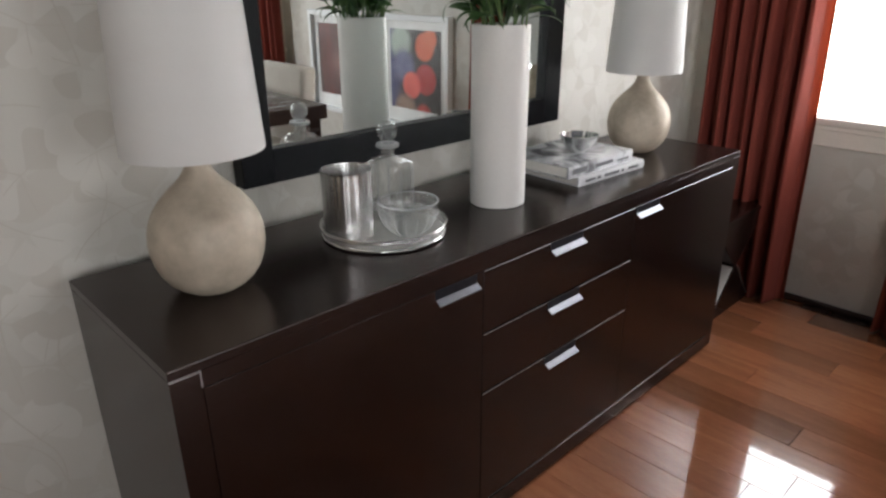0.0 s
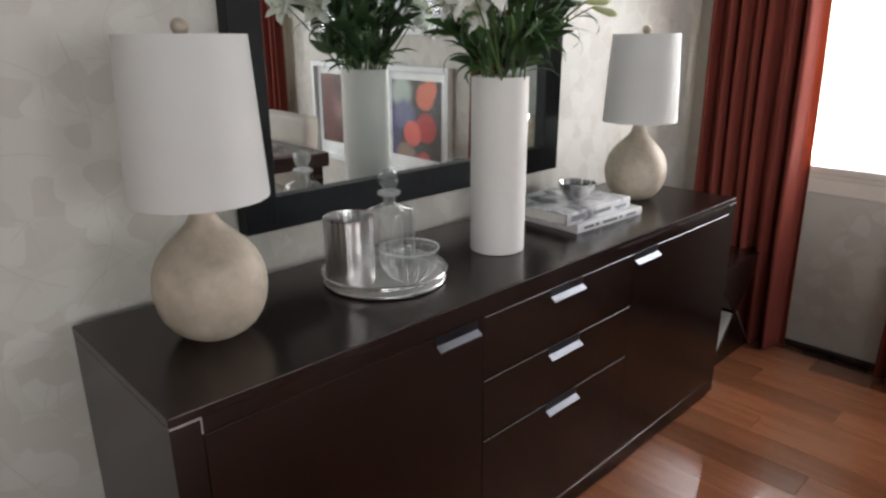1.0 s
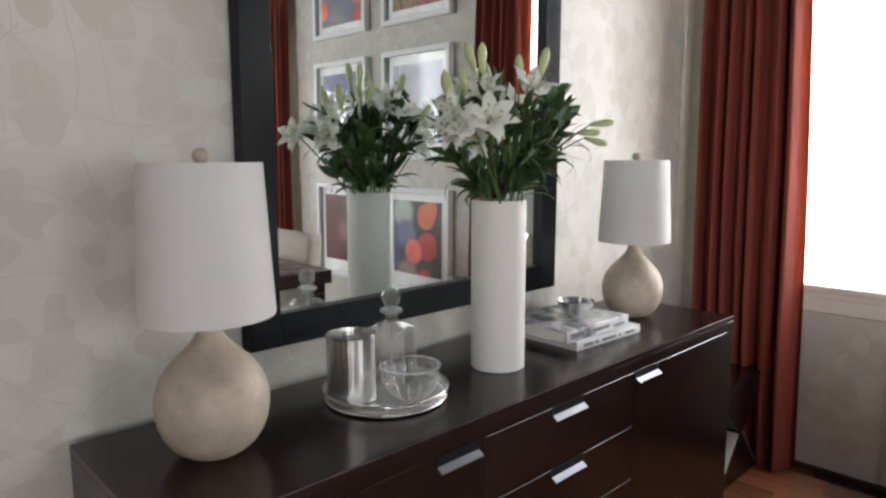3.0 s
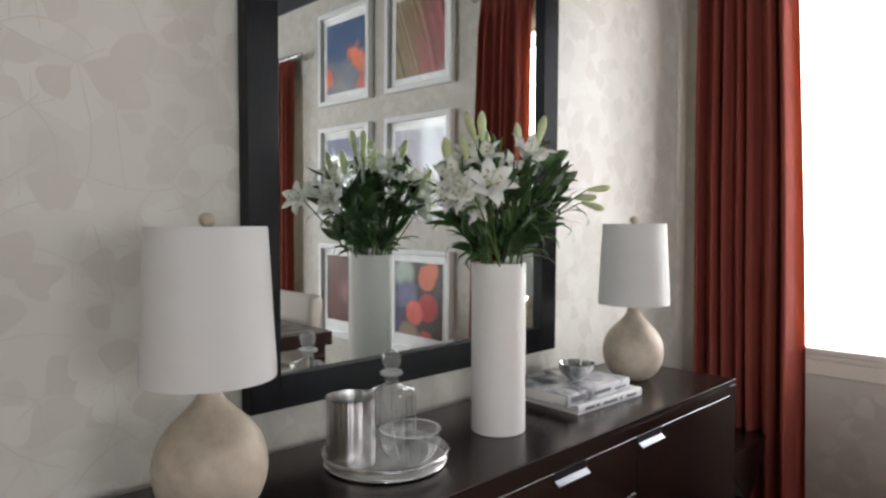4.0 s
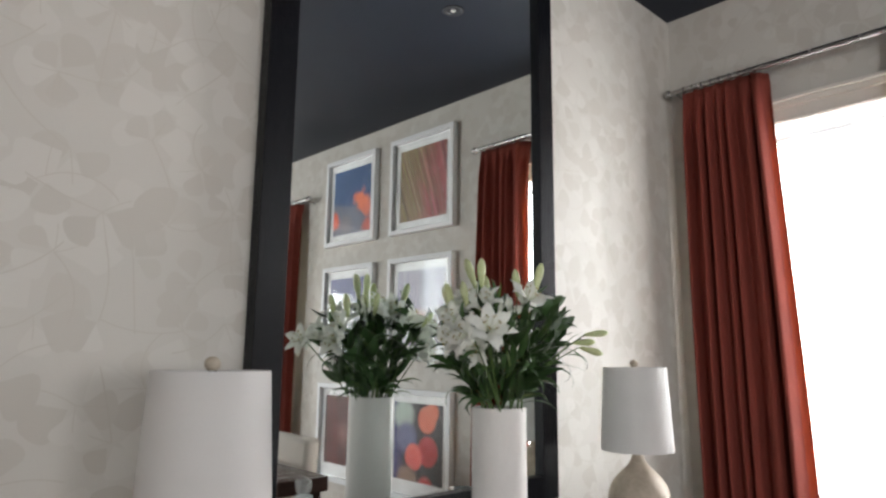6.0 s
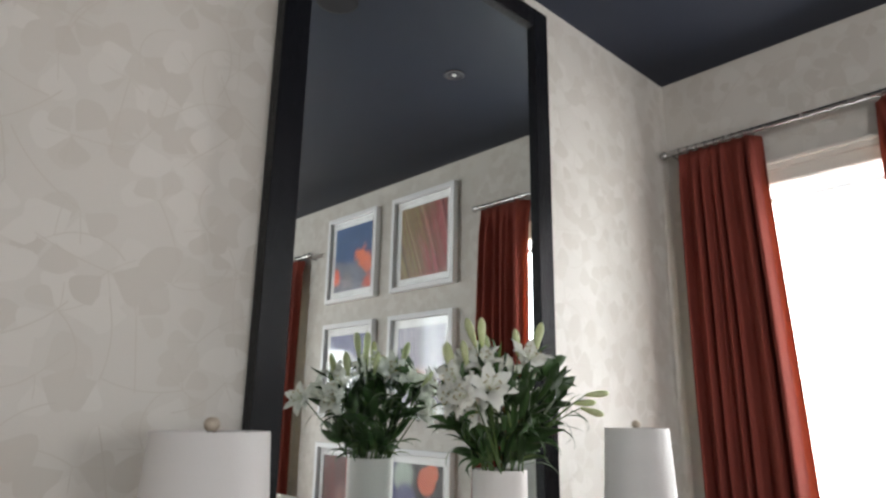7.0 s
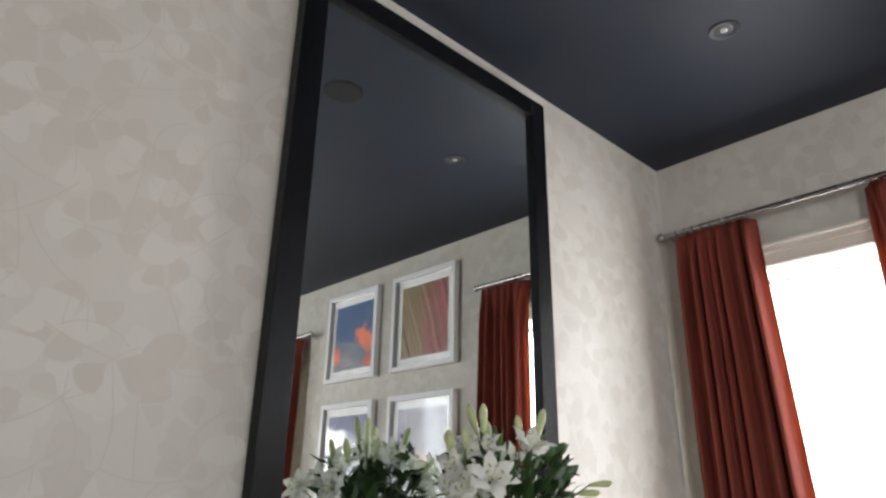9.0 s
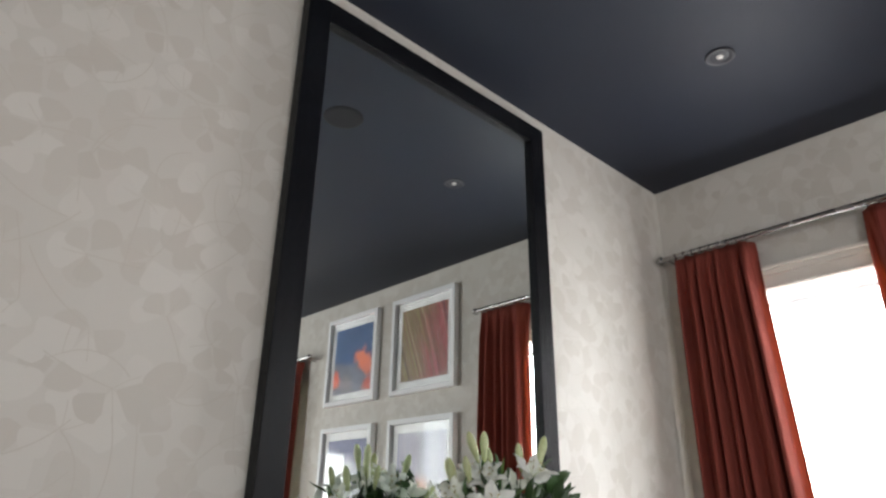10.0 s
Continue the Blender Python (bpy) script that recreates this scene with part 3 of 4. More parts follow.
prof = [(0.0, 0.0), (0.047, 0.0), (0.050, 0.004), (0.050, 0.122), (0.048, 0.132), (0.038, 0.141), (0.020, 0.146), (0.0165, 0.152), (0.0165, 0.168), (0.026, 0.171), (0.027, 0.175), (0.025, 0.178), (0.013, 0.178), (0.0135, 0.150), (0.040, 0.136), (0.0470, 0.124), (0.0470, 0.010), (0.0, 0.008)]
lathe(prof, 32, bm=bm)
for v in bm.verts:
    r = math.hypot(v.co.x, v.co.y)
    if r > 0.029 and v.co.z < 0.14:
        a = math.atan2(v.co.y, v.co.x)
        f = 1.0 / max(abs(math.cos(a)), abs(math.sin(a)), 0.86)
        f *= 1 - 0.035 * (round(a * 16 / math.pi) % 2) * (v.co.z < 0.125)
        v.co.x, v.co.y = v.co.x * f, v.co.y * f
part("body", bm, THIN, dec)
for k in range(4):      # whitened bars up the corners stand in for edge highlights
    for a in (30.7, 59.3):
        a = math.radians(90 * k + a)
        part("edge", tube([(0.0578 * math.cos(a), 0.0578 * math.sin(a), z) for z in (0.006, 0.06, 0.121)], 0.0017, 6), CUT, dec, smooth=True)
part("collar", lathe([(0.0175, 0.1695), (0.0265, 0.1706), (0.0278, 0.1750), (0.0262, 0.1785), (0.0175, 0.1790), (0.0175, 0.1695)], 32), CUT, dec, "glass collar whitened for its highlight", True)
part("stopper", lathe([(0.0, 0.158), (0.010, 0.158), (0.0115, 0.1775), (0.012, 0.183), (0.019, 0.191), (0.0235, 0.203), (0.0235, 0.211), (0.019, 0.222), (0.010, 0.229), (0.0, 0.231)], 12), FACET, dec, "faceted round glass stopper")

bowl = thing("glass_bowl", "clear cut-glass bowl on the tray", "bowl", (0.901, 1.050, TZ))
prof = [(0.0, 0.0), (0.028, 0.0), (0.030, 0.003), (0.038, 0.008), (0.051, 0.020), (0.061, 0.037), (0.0655, 0.054), (0.0665, 0.0725), (0.0680, 0.0745), (0.0680, 0.0775), (0.0660, 0.0790), (0.0630, 0.0775), (0.0620, 0.060), (0.0560, 0.0400), (0.045, 0.0245), (0.030, 0.014), (0.0, 0.011)]
bm = lathe(prof, 64)
for v in bm.verts:
    r = math.hypot(v.co.x, v.co.y)
    if 0.034 < r and v.co.z < 0.057:
        f = 1 - 0.06 * abs(math.sin(8 * math.atan2(v.co.y, v.co.x)))
        v.co.x, v.co.y = v.co.x * f, v.co.y * f
part("body", bm, THIN, bowl, smooth=True)
part("rim", lathe([(0.0660, 0.0768), (0.0672, 0.0762), (0.0684, 0.0776), (0.0676, 0.0794), (0.0660, 0.0796), (0.0648, 0.0782), (0.0660, 0.0768)], 64), CUT, bowl, "glass rim whitened for its highlight", True)
# whitened lines along the flutes stand in for their highlights
for k in range(16):
    c, q = math.cos(2 * math.pi * k / 16), math.sin(2 * math.pi * k / 16)
    part("flute", tube([(r * c, r * q, z) for r, z in ((0.031, 0.0045), (0.040, 0.010), (0.0525, 0.0215), (0.0622, 0.0375), (0.0664, 0.054))], 0.0008, 6), CUT, bowl, smooth=True)


# ---- books ----
def cover_material(name, dark, light, scale):
    m, n, l, p = nodes(name)
    co, tx = n.new("ShaderNodeTexCoord"), n.new("ShaderNodeTexNoise")
    tx.inputs["Scale"].default_value, tx.inputs["Detail"].default_value, tx.inputs["Distortion"].default_value = scale, 6, 1.2
    r = ramp(n, [(0.38, dark), (0.48, tuple((a + b) / 2 for a, b in zip(dark, light))), (0.56, light)])
    l.new(co.outputs["Object"], tx.inputs[0]), l.new(tx.outputs[0], r.inputs[0]), l.new(r.outputs[0], p.inputs["Base Color"])
    p.inputs["Roughness"].default_value = 0.22
    return m


COVER_A = cover_material("photo_jacket", (0.16, 0.16, 0.17), (0.62, 0.63, 0.65), 9)
COVER_B = surface("pale_jacket", (0.66, 0.66, 0.67), (0.56, 0.56, 0.58), scale=6, rough=0.3)
INK = surface("grey_print", (0.16, 0.16, 0.17), (0.12, 0.12, 0.13), rough=0.5)


def book(at, rz, w, dpt, h, cover, label):
    b = thing("book", label, "book", at, rz, group="stacked coffee-table books")
    part("page_block", box(0.004, w - 0.004, 0.004, dpt - 0.004, 0.003, h - 0.003, 0.001), PAPERWHITE, b)
    bm = bmesh.new()
    box(0, w, 0.0015, dpt, 0, 0.0028, 0.001, bm=bm)
    box(0, w, 0.0015, dpt, h - 0.0028, h, 0.001, bm=bm)
    part("cover", bm, cover, b)
    bm = tube([(0, 0.0042, h / 2), (w, 0.0042, h / 2)], 1.0, 12)
    for v in bm.verts:
        o = v.co - Vector((v.co.x, 0.0042, h / 2))
        v.co = Vector((v.co.x, 0.0042 + o.y * 0.004, h / 2 + o.z * h / 2))
    part("spine", bm, cover, b, smooth=True)
    return b


bk = book((1.497, 1.010, SZ), -2.5, 0.325, 0.255, 0.026, COVER_B, "large pale grey hardback book lying flat, printed spine")
for k, (u0, u1) in enumerate(((0.03, 0.075), (0.085, 0.10), (0.12, 0.19), (0.205, 0.215), (0.24, 0.29))):
    part("lettering", box(u0, u1, -0.0012, 0.0005, 0.009, 0.017), INK, bk)
bk2 = book((1.462, 1.022, SZ + 0.0262), -0.5, 0.325, 0.245, 0.034, COVER_A, "large grey photographic hardback lying on another book")
for u0, u1, v0, v1 in ((0.02, 0.085, 0.010, 0.026), (0.10, 0.105, 0.009, 0.027), (0.13, 0.215, 0.012, 0.022), (0.24, 0.30, 0.010, 0.016)):
    part("lettering", box(u0, u1, -0.0012, 0.0005, v0, v1), INK, bk2)

sbowl = thing("silver_bowl", "small polished silver bowl with a scalloped rim on the books", "bowl", (1.640, 1.118, SZ + 0.0604))
bm = lathe([(0.0, 0.0), (0.020, 0.0), (0.022, 0.003), (0.030, 0.008), (0.043, 0.020), (0.051, 0.036), (0.0555, 0.050), (0.0565, 0.052), (0.0550, 0.0525), (0.0495, 0.037), (0.041, 0.022), (0.028, 0.011), (0.0, 0.007)], 60)
for v in bm.verts:
    r = math.hypot(v.co.x, v.co.y)
    if r > 0.025:
        f = 1 + 0.035 * abs(math.sin(5 * math.atan2(v.co.y, v.co.x)))
        v.co.x, v.co.y = v.co.x * f, v.co.y * f
part("body", bm, CHROME, sbowl, smooth=True)

# ---- side table in the corner ----
st = thing("side_table", "dark square hourglass-shaped side table with a steel edge", "side table", (2.600, 0.960, 0))


def wedge(y0, y1, h0, h1, z0, z1):
    """A block from y0 to y1 whose half width goes from h0 at z0 to h1 at z1."""
    bm = bmesh.new()
    v = [bm.verts.new((s * h, y, z)) for y in (y0, y1) for s, h, z in ((-1, h0, z0), (1, h0, z0), (1, h1, z1), (-1, h1, z1))]
    for f in ((0, 1, 2, 3), (7, 6, 5, 4), (0, 4, 5, 1), (1, 5, 6, 2), (2, 6, 7, 3), (3, 7, 4, 0)):
        bm.faces.new([v[i] for i in f])
    bmesh.ops.bevel(bm, geom=bm.edges[:], offset=0.002, segments=1, affect="EDGES")
    return bm


part("top", box(-0.232, 0.232, -0.004, 0.290, 0.4485, 0.464, 0.002), ESPRESSO, st)
part("upper_body", wedge(0, 0.286, 0.012, 0.226, 0.239, 0.448), ESPRESSO, st)
part("lower_body", wedge(0, 0.286, 0.180, 0.012, FZ, 0.2385), ESPRESSO, st)
part("edge_strip", tube([(0.180, -0.002, FZ + 0.005), (0.014, -0.002, 0.237)], 0.0030, 6), STEEL, st, "thin steel strip on the edge")
# added white sheet stands in for the light background beside the table's waist
card = thing("card", "white sheet added on the sloping foot of the side table", "card", (2.600, 0.960, 0))
bm = box(-0.135, 0.150, 0.004, 0.282, 0.0006, 0.0026, 0.0004)
bmesh.ops.transform(bm, matrix=pose(-0.1135, 0, 0.1193, 0, -50.0, 0), verts=bm.verts[:])
part("sheet", bm, PAPERWHITE, card)

# ---- pictures ----
PIC_Y = ((-1.688, -1.040), (-0.858, -0.196))
PIC_Z = ((2.206, 2.912), (1.326, 2.036), (0.418, 1.134))


def print_material(name, kind):
    """An abstract photographic print, in the picture's own metres."""
    m, n, l, p = nodes(name)
    co = n.new("ShaderNodeTexCoord")
    p.inputs["Roughness"].default_value = 0.5
    sep = n.new("ShaderNodeSeparateXYZ")
    l.new(co.outputs["Object"], sep.inputs[0])

    def blend(prev, mask, colour):
        mx = n.new("ShaderNodeMix")
        mx.data_type = "RGBA"
        l.new(mask, mx.inputs[0])
        if isinstance(prev, tuple):
            mx.inputs[6].default_value = (*prev, 1)
        else:
            l.new(prev, mx.inputs[6])
        mx.inputs[7].default_value = (*colour, 1)
        return mx.outputs[2]

    def disc(y, z, r, soft=0.02, warp=0.0):
        vm = n.new("ShaderNodeVectorMath")
        vm.operation = "DISTANCE"
        cb = n.new("ShaderNodeCombineXYZ")
        l.new(sep.outputs[1], cb.inputs[1]), l.new(sep.outputs[2], cb.inputs[2])
        src = cb.outputs[0]
        if warp:
            tx, off = n.new("ShaderNodeTexNoise"), n.new("ShaderNodeVectorMath")
            tx.inputs["Scale"].default_value, tx.inputs["Detail"].default_value = 9, 3
            l.new(cb.outputs[0], tx.inputs[0])
            off.operation = "MULTIPLY_ADD"
            off.inputs[1].default_value = (0, warp, warp)
            l.new(tx.outputs["Color"], off.inputs[0]), l.new(cb.outputs[0], off.inputs[2])
            src = off.outputs[0]
            y, z = y + warp / 2, z + warp / 2
        l.new(src, vm.inputs[0])
        vm.inputs[1].default_value = (0, y, z)
        mr = n.new("ShaderNodeMapRange")
        mr.interpolation_type = "SMOOTHSTEP"
        mr.inputs[1].default_value, mr.inputs[2].default_value, mr.inputs[3].default_value, mr.inputs[4].default_value = r + soft, r - soft, 0, 1
        l.new(vm.outputs["Value"], mr.inputs[0])
        return mr.outputs[0]

    def band(axis, a, b, warp=0.0, scale=6.0):
        src = sep.outputs[axis]
        if warp:
            tx = n.new("ShaderNodeTexNoise")
            tx.inputs["Scale"].default_value = scale
            l.new(co.outputs["Object"], tx.inputs[0])
            ma = n.new("ShaderNodeMath")
            ma.operation = "MULTIPLY_ADD"
            ma.inputs[1].default_value = warp
            l.new(tx.outputs[0], ma.inputs[0]), l.new(src, ma.inputs[2])
            src = ma.outputs[0]
        mr = n.new("ShaderNodeMapRange")
        mr.interpolation_type = "SMOOTHSTEP"
        mr.inputs[1].default_value, mr.inputs[2].default_value = a, b
        l.new(src, mr.inputs[0])
        return mr.outputs[0]

    def streaks(stops, scale, lean=0.25):
        ma = n.new("ShaderNodeMath")
        ma.operation = "MULTIPLY_ADD"
        ma.inputs[1].default_value = lean
        l.new(sep.outputs[2], ma.inputs[0]), l.new(sep.outputs[1], ma.inputs[2])
        cb = n.new("ShaderNodeCombineXYZ")
        l.new(ma.outputs[0], cb.inputs[0])
        tx = n.new("ShaderNodeTexNoise")
        tx.inputs["Scale"].default_value, tx.inputs["Detail"].default_value = scale, 3
        l.new(cb.outputs[0], tx.inputs[0])
        r = ramp(n, stops)
        l.new(tx.outputs[0], r.inputs[0])
        return r.outputs[0]

    if kind == 0:      # blue over grey with an orange flare
        c = blend((0.16, 0.17, 0.22), band(2, 0.0, 0.06, 0.12), (0.035, 0.085, 0.20))
        c = blend(c, disc(0.13, -0.02, 0.085, 0.03, 0.20), (0.80, 0.19, 0.08))
        c = blend(c, disc(0.20, -0.09, 0.06, 0.03, 0.18), (0.70, 0.18, 0.10))
        c = blend(c, disc(-0.22, -0.16, 0.07, 0.03, 0.16), (0.75, 0.13, 0.06))
        c = blend(c, disc(-0.06, -0.20, 0.07, 0.04, 0.16), (0.24, 0.22, 0.23))
        c = blend(c, disc(0.20, -0.22, 0.05, 0.03, 0.14), (0.55, 0.12, 0.08))
    elif kind == 1:    # olive to red streaks
        s = streaks([(0.38, (0.06, 0.03, 0.02)), (0.46, (0.28, 0.23, 0.09)), (0.53, (0.15, 0.05, 0.04)), (0.62, (0.36, 0.28, 0.14))], 22, 0.40)
        s2 = streaks([(0.40, (0.10, 0.02, 0.02)), (0.47, (0.34, 0.05, 0.06)), (0.53, (0.16, 0.09, 0.05)), (0.60, (0.42, 0.10, 0.11))], 24, 0.30)
        mx = n.new("ShaderNodeMix")
        mx.data_type = "RGBA"
        l.new(band(1, 0.02, 0.36, 0.35), mx.inputs[0]), l.new(s, mx.inputs[6]), l.new(s2, mx.inputs[7])
        c = mx.outputs[2]
        c = blend(c, band(2, -0.18, -0.25, 0.1), (0.33, 0.20, 0.15))
    elif kind == 2:    # pale, with a blue-grey band
        c = blend((0.50, 0.52, 0.56), band(2, 0.08, 0.2, 0.1), (0.12, 0.13, 0.24))
    elif kind == 3:
        s = streaks([(0.3, (0.10, 0.10, 0.26)), (0.5, (0.36, 0.34, 0.40)), (0.7, (0.16, 0.12, 0.22))], 7, 0.1)
        c = blend(s, disc(0.0, -0.12, 0.08, 0.06), (0.5, 0.2, 0.08))
    elif kind == 4:    # dark and red upright folds
        c = streaks([(0.40, (0.015, 0.006, 0.007)), (0.47, (0.14, 0.014, 0.012)), (0.50, (0.02, 0.006, 0.007)), (0.54, (0.05, 0.008, 0.008)), (0.62, (0.26, 0.03, 0.022))], 24, 0.05)
        c = blend(c, disc(0.0, 0.0, 0.05, 0.08), (0.30, 0.15, 0.14))
    else:              # blurred round lights on dark
        c = blend((0.022, 0.018, 0.022), band(1, -0.06, -0.20, 0.1), (0.035, 0.04, 0.16))
        c = blend(c, disc(-0.14, 0.19, 0.10, 0.03), (0.36, 0.42, 0.37))
        c = blend(c, disc(-0.11, 0.04, 0.10, 0.03), (0.12, 0.12, 0.24))
        c = blend(c, disc(0.09, 0.17, 0.085, 0.012), (0.62, 0.12, 0.05))
        c = blend(c, disc(0.14, 0.22, 0.06, 0.012), (0.62, 0.13, 0.055))
        c = blend(c, disc(0.10, -0.03, 0.095, 0.010), (0.44, 0.017, 0.022))
        c = blend(c, disc(-0.035, -0.075, 0.085, 0.010), (0.70, 0.10, 0.075))
        c = blend(c, disc(-0.10, -0.24, 0.10, 0.03), (0.26, 0.16, 0.12))
        c = blend(c, disc(0.08, -0.26, 0.07, 0.02), (0.5, 0.05, 0.04))
    l.new(c, p.inputs["Base Color"])
    return m


PIC_LABEL = ("blue and orange abstract print", "olive and red streaked abstract print", "pale blue-grey abstract print", "violet-grey abstract print", "dark red draped abstract print", "print of blurred red round lights")
PGLASS = surface("picture_glass", (1, 1, 1), rough=0.0)
PGLASS.node_tree.nodes["Principled BSDF"].inputs["Transmission Weight"].default_value = 1
PGLASS.node_tree.nodes["Principled BSDF"].inputs["IOR"].default_value = 1.45
for r in range(3):
    for c in range(2):
        ya, yb = PIC_Y[c]
        za, zb = PIC_Z[r]
        w2, h2 = (yb - ya) / 2, (zb - za) / 2
        pic = thing("framed_picture", PIC_LABEL[2 * r + c] + " in a white frame under glass", "picture", (EX - 0.002, (ya + yb) / 2, (za + zb) / 2), group="six framed pictures")
        f = 0.034
        for b in ((-w2, -w2 + f, -h2, h2), (w2 - f, w2, -h2, h2), (-w2 + f, w2 - f, -h2, -h2 + f), (-w2 + f, w2 - f, h2 - f, h2)):
            part("frame", box(-0.046, 0, *b, 0.0015), WHITE_FRAME, pic)
        part("mount", box(-0.012, -0.006, -w2 + f - 0.002, w2 - f + 0.002, -h2 + f - 0.002, h2 - f + 0.002), MOUNT, pic, "white card mount")
        part("print", box(-0.0145, -0.0125, -0.242, 0.242, (-0.264, -0.255, -0.232)[r], (0.260, 0.262, 0.270)[r]), print_material("print_%d" % (2 * r + c), 2 * r + c), pic)
        g = part("glazing", box(-0.0215, -0.0195, -w2 + f, w2 - f, -h2 + f, h2 - f), PGLASS, pic)
        g.visible_shadow = False

# ---- dining table and chair, seen in the mirror ----
TABLE = surface("dark_table_veneer", (0.045, 0.026, 0.022), (0.03, 0.017, 0.014), scale=4, fine=80, rough=0.25, stretch=(0.6, 8, 8))
table = thing("dining_table", "dark-stained rectangular dining table with a thick top", "table")
part("tabletop", box(-0.26, 1.827, -1.15, 0.01, 0.709, 0.779, 0.002, 2), TABLE, table)
for x in (-0.22, 1.74):
    for y in (-1.08, -0.07):
        part("leg", box(x, x + 0.06, y, y + 0.06, FZ, 0.7085, 0.002), TABLE, table)
chair = thing("dining_chair", "cream upholstered dining chair at the end of the table", "chair", (1.72, -0.66, 0), -90)
part("seat", box(-0.25, 0.25, -0.24, 0.24, 0.38, 0.49, 0.03, 3), LINEN, chair, smooth=True)
bm = box(-0.25, 0.25, 0.20, 0.30, 0.40, 0.92, 0.03, 3)
for v in bm.verts:
    v.co.y += 0.10 * max(0, v.co.z - 0.45)
    v.co.z -= 0.10 * abs(v.co.x) if v.co.z > 0.8 else 0
part("backrest", bm, LINEN, chair, smooth=True)
for x in (-0.22, 0.18):
    for y in (-0.22, 0.2):
        part("leg", box(x, x + 0.04, y, y + 0.04, FZ, 0.385, 0.003), TABLE, chair)

# ---- ceiling fittings ----
dl = thing("downlight", "round recessed ceiling downlight with a steel trim, unlit", "downlight", (2.038, 0.622, CZ))
part("trim_ring", lathe([(0.036, 0.0), (0.050, -0.001), (0.055, -0.004), (0.052, -0.007), (0.040, -0.006), (0.034, -0.001), (0.036, 0.0)], 40), GREY_METAL, dl, smooth=True)
part("reflector", lathe([(0.036, -0.0015), (0.018, -0.0035), (0.0, -0.0035)], 40), GREY_METAL, dl, smooth=True)
part("bulb", lathe([(0.0, -0.010), (0.008, -0.009), (0.012, -0.006), (0.013, -0.0037)], 24), CERAMIC, dl, smooth=True)
sp = thing("ceiling_speaker", "round dark ceiling speaker grille flush with the ceiling", "speaker", (1.253, 0.71, CZ))
part("grille", lathe([(0.0, -0.006), (0.07, -0.006), (0.085, -0.005), (0.09, -0.001), (0.09, 0.0)], 48), SPEAKER, sp, smooth=True)


# ---- wallpaper print ----
def fan_leaf(rng):
    """Outline of a fan-shaped leaf, base at the origin, about 1 long."""
    half, lean = rng.uniform(0.40, 0.62), rng.uniform(-0.18, 0.18)
    right, left = [], []
    for k in range(1, 10):
        t = math.sin(math.pi / 2 * k / 10) if k > 4 else 0.14 * k
        w = half * math.sin(math.pi * min(1.0, 0.02 + 0.98 * t ** 1.7)) ** 0.72
        bend = lean * t * t
        right.append((w + bend, t)), left.append((bend - w, t))
    return [(0.0, -0.02)] + right + [(lean, 1.0)] + left[::-1]


def print_wall(name, along, a0, a1, z0, z1, clear, parent, seed):
    """Sprays of three to five fans on curving stalks, scattered over a wall."""
    rng = random.Random(seed)
    verts, faces, sv, sf = [], [], [], []

    def put(a, z, lift):
        return (a, NY - lift, z) if along == "x" else (EX - lift, a, z)

    def bad(pts):
        return any(b0 < p[0] < b1 and c0 < p[1] < c1 for p in pts for b0, b1, c0, c1 in clear) or any(p[1] > CZ - 0.004 or p[1] < 0.058 or p[0] > a1 for p in pts)

    def stalk(a, z, dr, ln, bend, wide):
        line = []
        for s in range(10):
            line.append((a, z, dr))
            a, z, dr = a - ln / 9 * math.sin(dr), z + ln / 9 * math.cos(dr), dr + bend / 9
        if bad(line):
            return
        k, lift = len(sv), 0.0016 + 0.0008 * rng.random()
        for a, z, dr in line:
            for s in (-1, 1):
                sv.append(put(a + s * wide * math.cos(dr), z + s * wide * math.sin(dr), lift))
        sf.extend((k + 2 * s, k + 2 * s + 1, k + 2 * s + 3, k + 2 * s + 2) for s in range(9))

    step = 0.132
    rows, cols = int((z1 - z0) / step) + 2, int((a1 - a0) / step) + 2
    for j in range(rows):
        for i in range(cols):
            ca = a0 + (i + 0.5 * (j % 2)) * step + rng.uniform(-0.038, 0.038)
            cz = z0 + j * step + rng.uniform(-0.038, 0.038)
            turn = rng.uniform(0, 2 * math.pi)
            n = rng.choice((3, 4, 4, 5))
            for q in range(n):
                ang = turn + q * rng.uniform(0.95, 1.25)
                size = rng.uniform(0.052, 0.088)
                off = rng.uniform(0.004, 0.020)
                ba, bz = ca - off * math.sin(ang), cz + off * math.cos(ang)
                lift = 0.0004 + rng.random() * 0.0010
                pts = [(ba + size * (x * math.cos(ang) - y * math.sin(ang)), bz + size * (x * math.sin(ang) + y * math.cos(ang))) for x, y in fan_leaf(rng)]
                if bad(pts):
                    continue
                k = len(verts)
                verts.extend(put(a, z, lift) for a, z in pts)
                faces.append(tuple(range(k, k + len(pts))))
                if rng.random() < 0.5:
                    stalk(ca, cz, ang, size * rng.uniform(0.6, 0.95), rng.uniform(-0.3, 0.3), 0.0009)
            stalk(ca, cz, turn - 1.1, rng.uniform(0.12, 0.21), rng.uniform(-1.6, 1.6), 0.0013)
    for nm, vv, ff, mt in ((name, verts, faces, PRINT), (name.replace("leaf", "stalk"), sv, sf, STEM)):
        me = bpy.data.meshes.new(nm)
        me.from_pydata(vv, [], ff)
        me.materials.append(mt)
        ob = new(nm, me)
        ob.parent = parent
        tagged(ob, kind="stuff")


print_wall("leaf_print", "x", -1.1, EX - 0.005, 0.1, CZ, [], wall_n, 5)
print_wall("leaf_print", "y", -2.6, NY - 0.005, 0.1, CZ, [(w[0] - 0.13, w[1] + 0.13, w[2] - 0.13, w[3] + 0.125) for w in (W1, W2)], wall_e, 6)


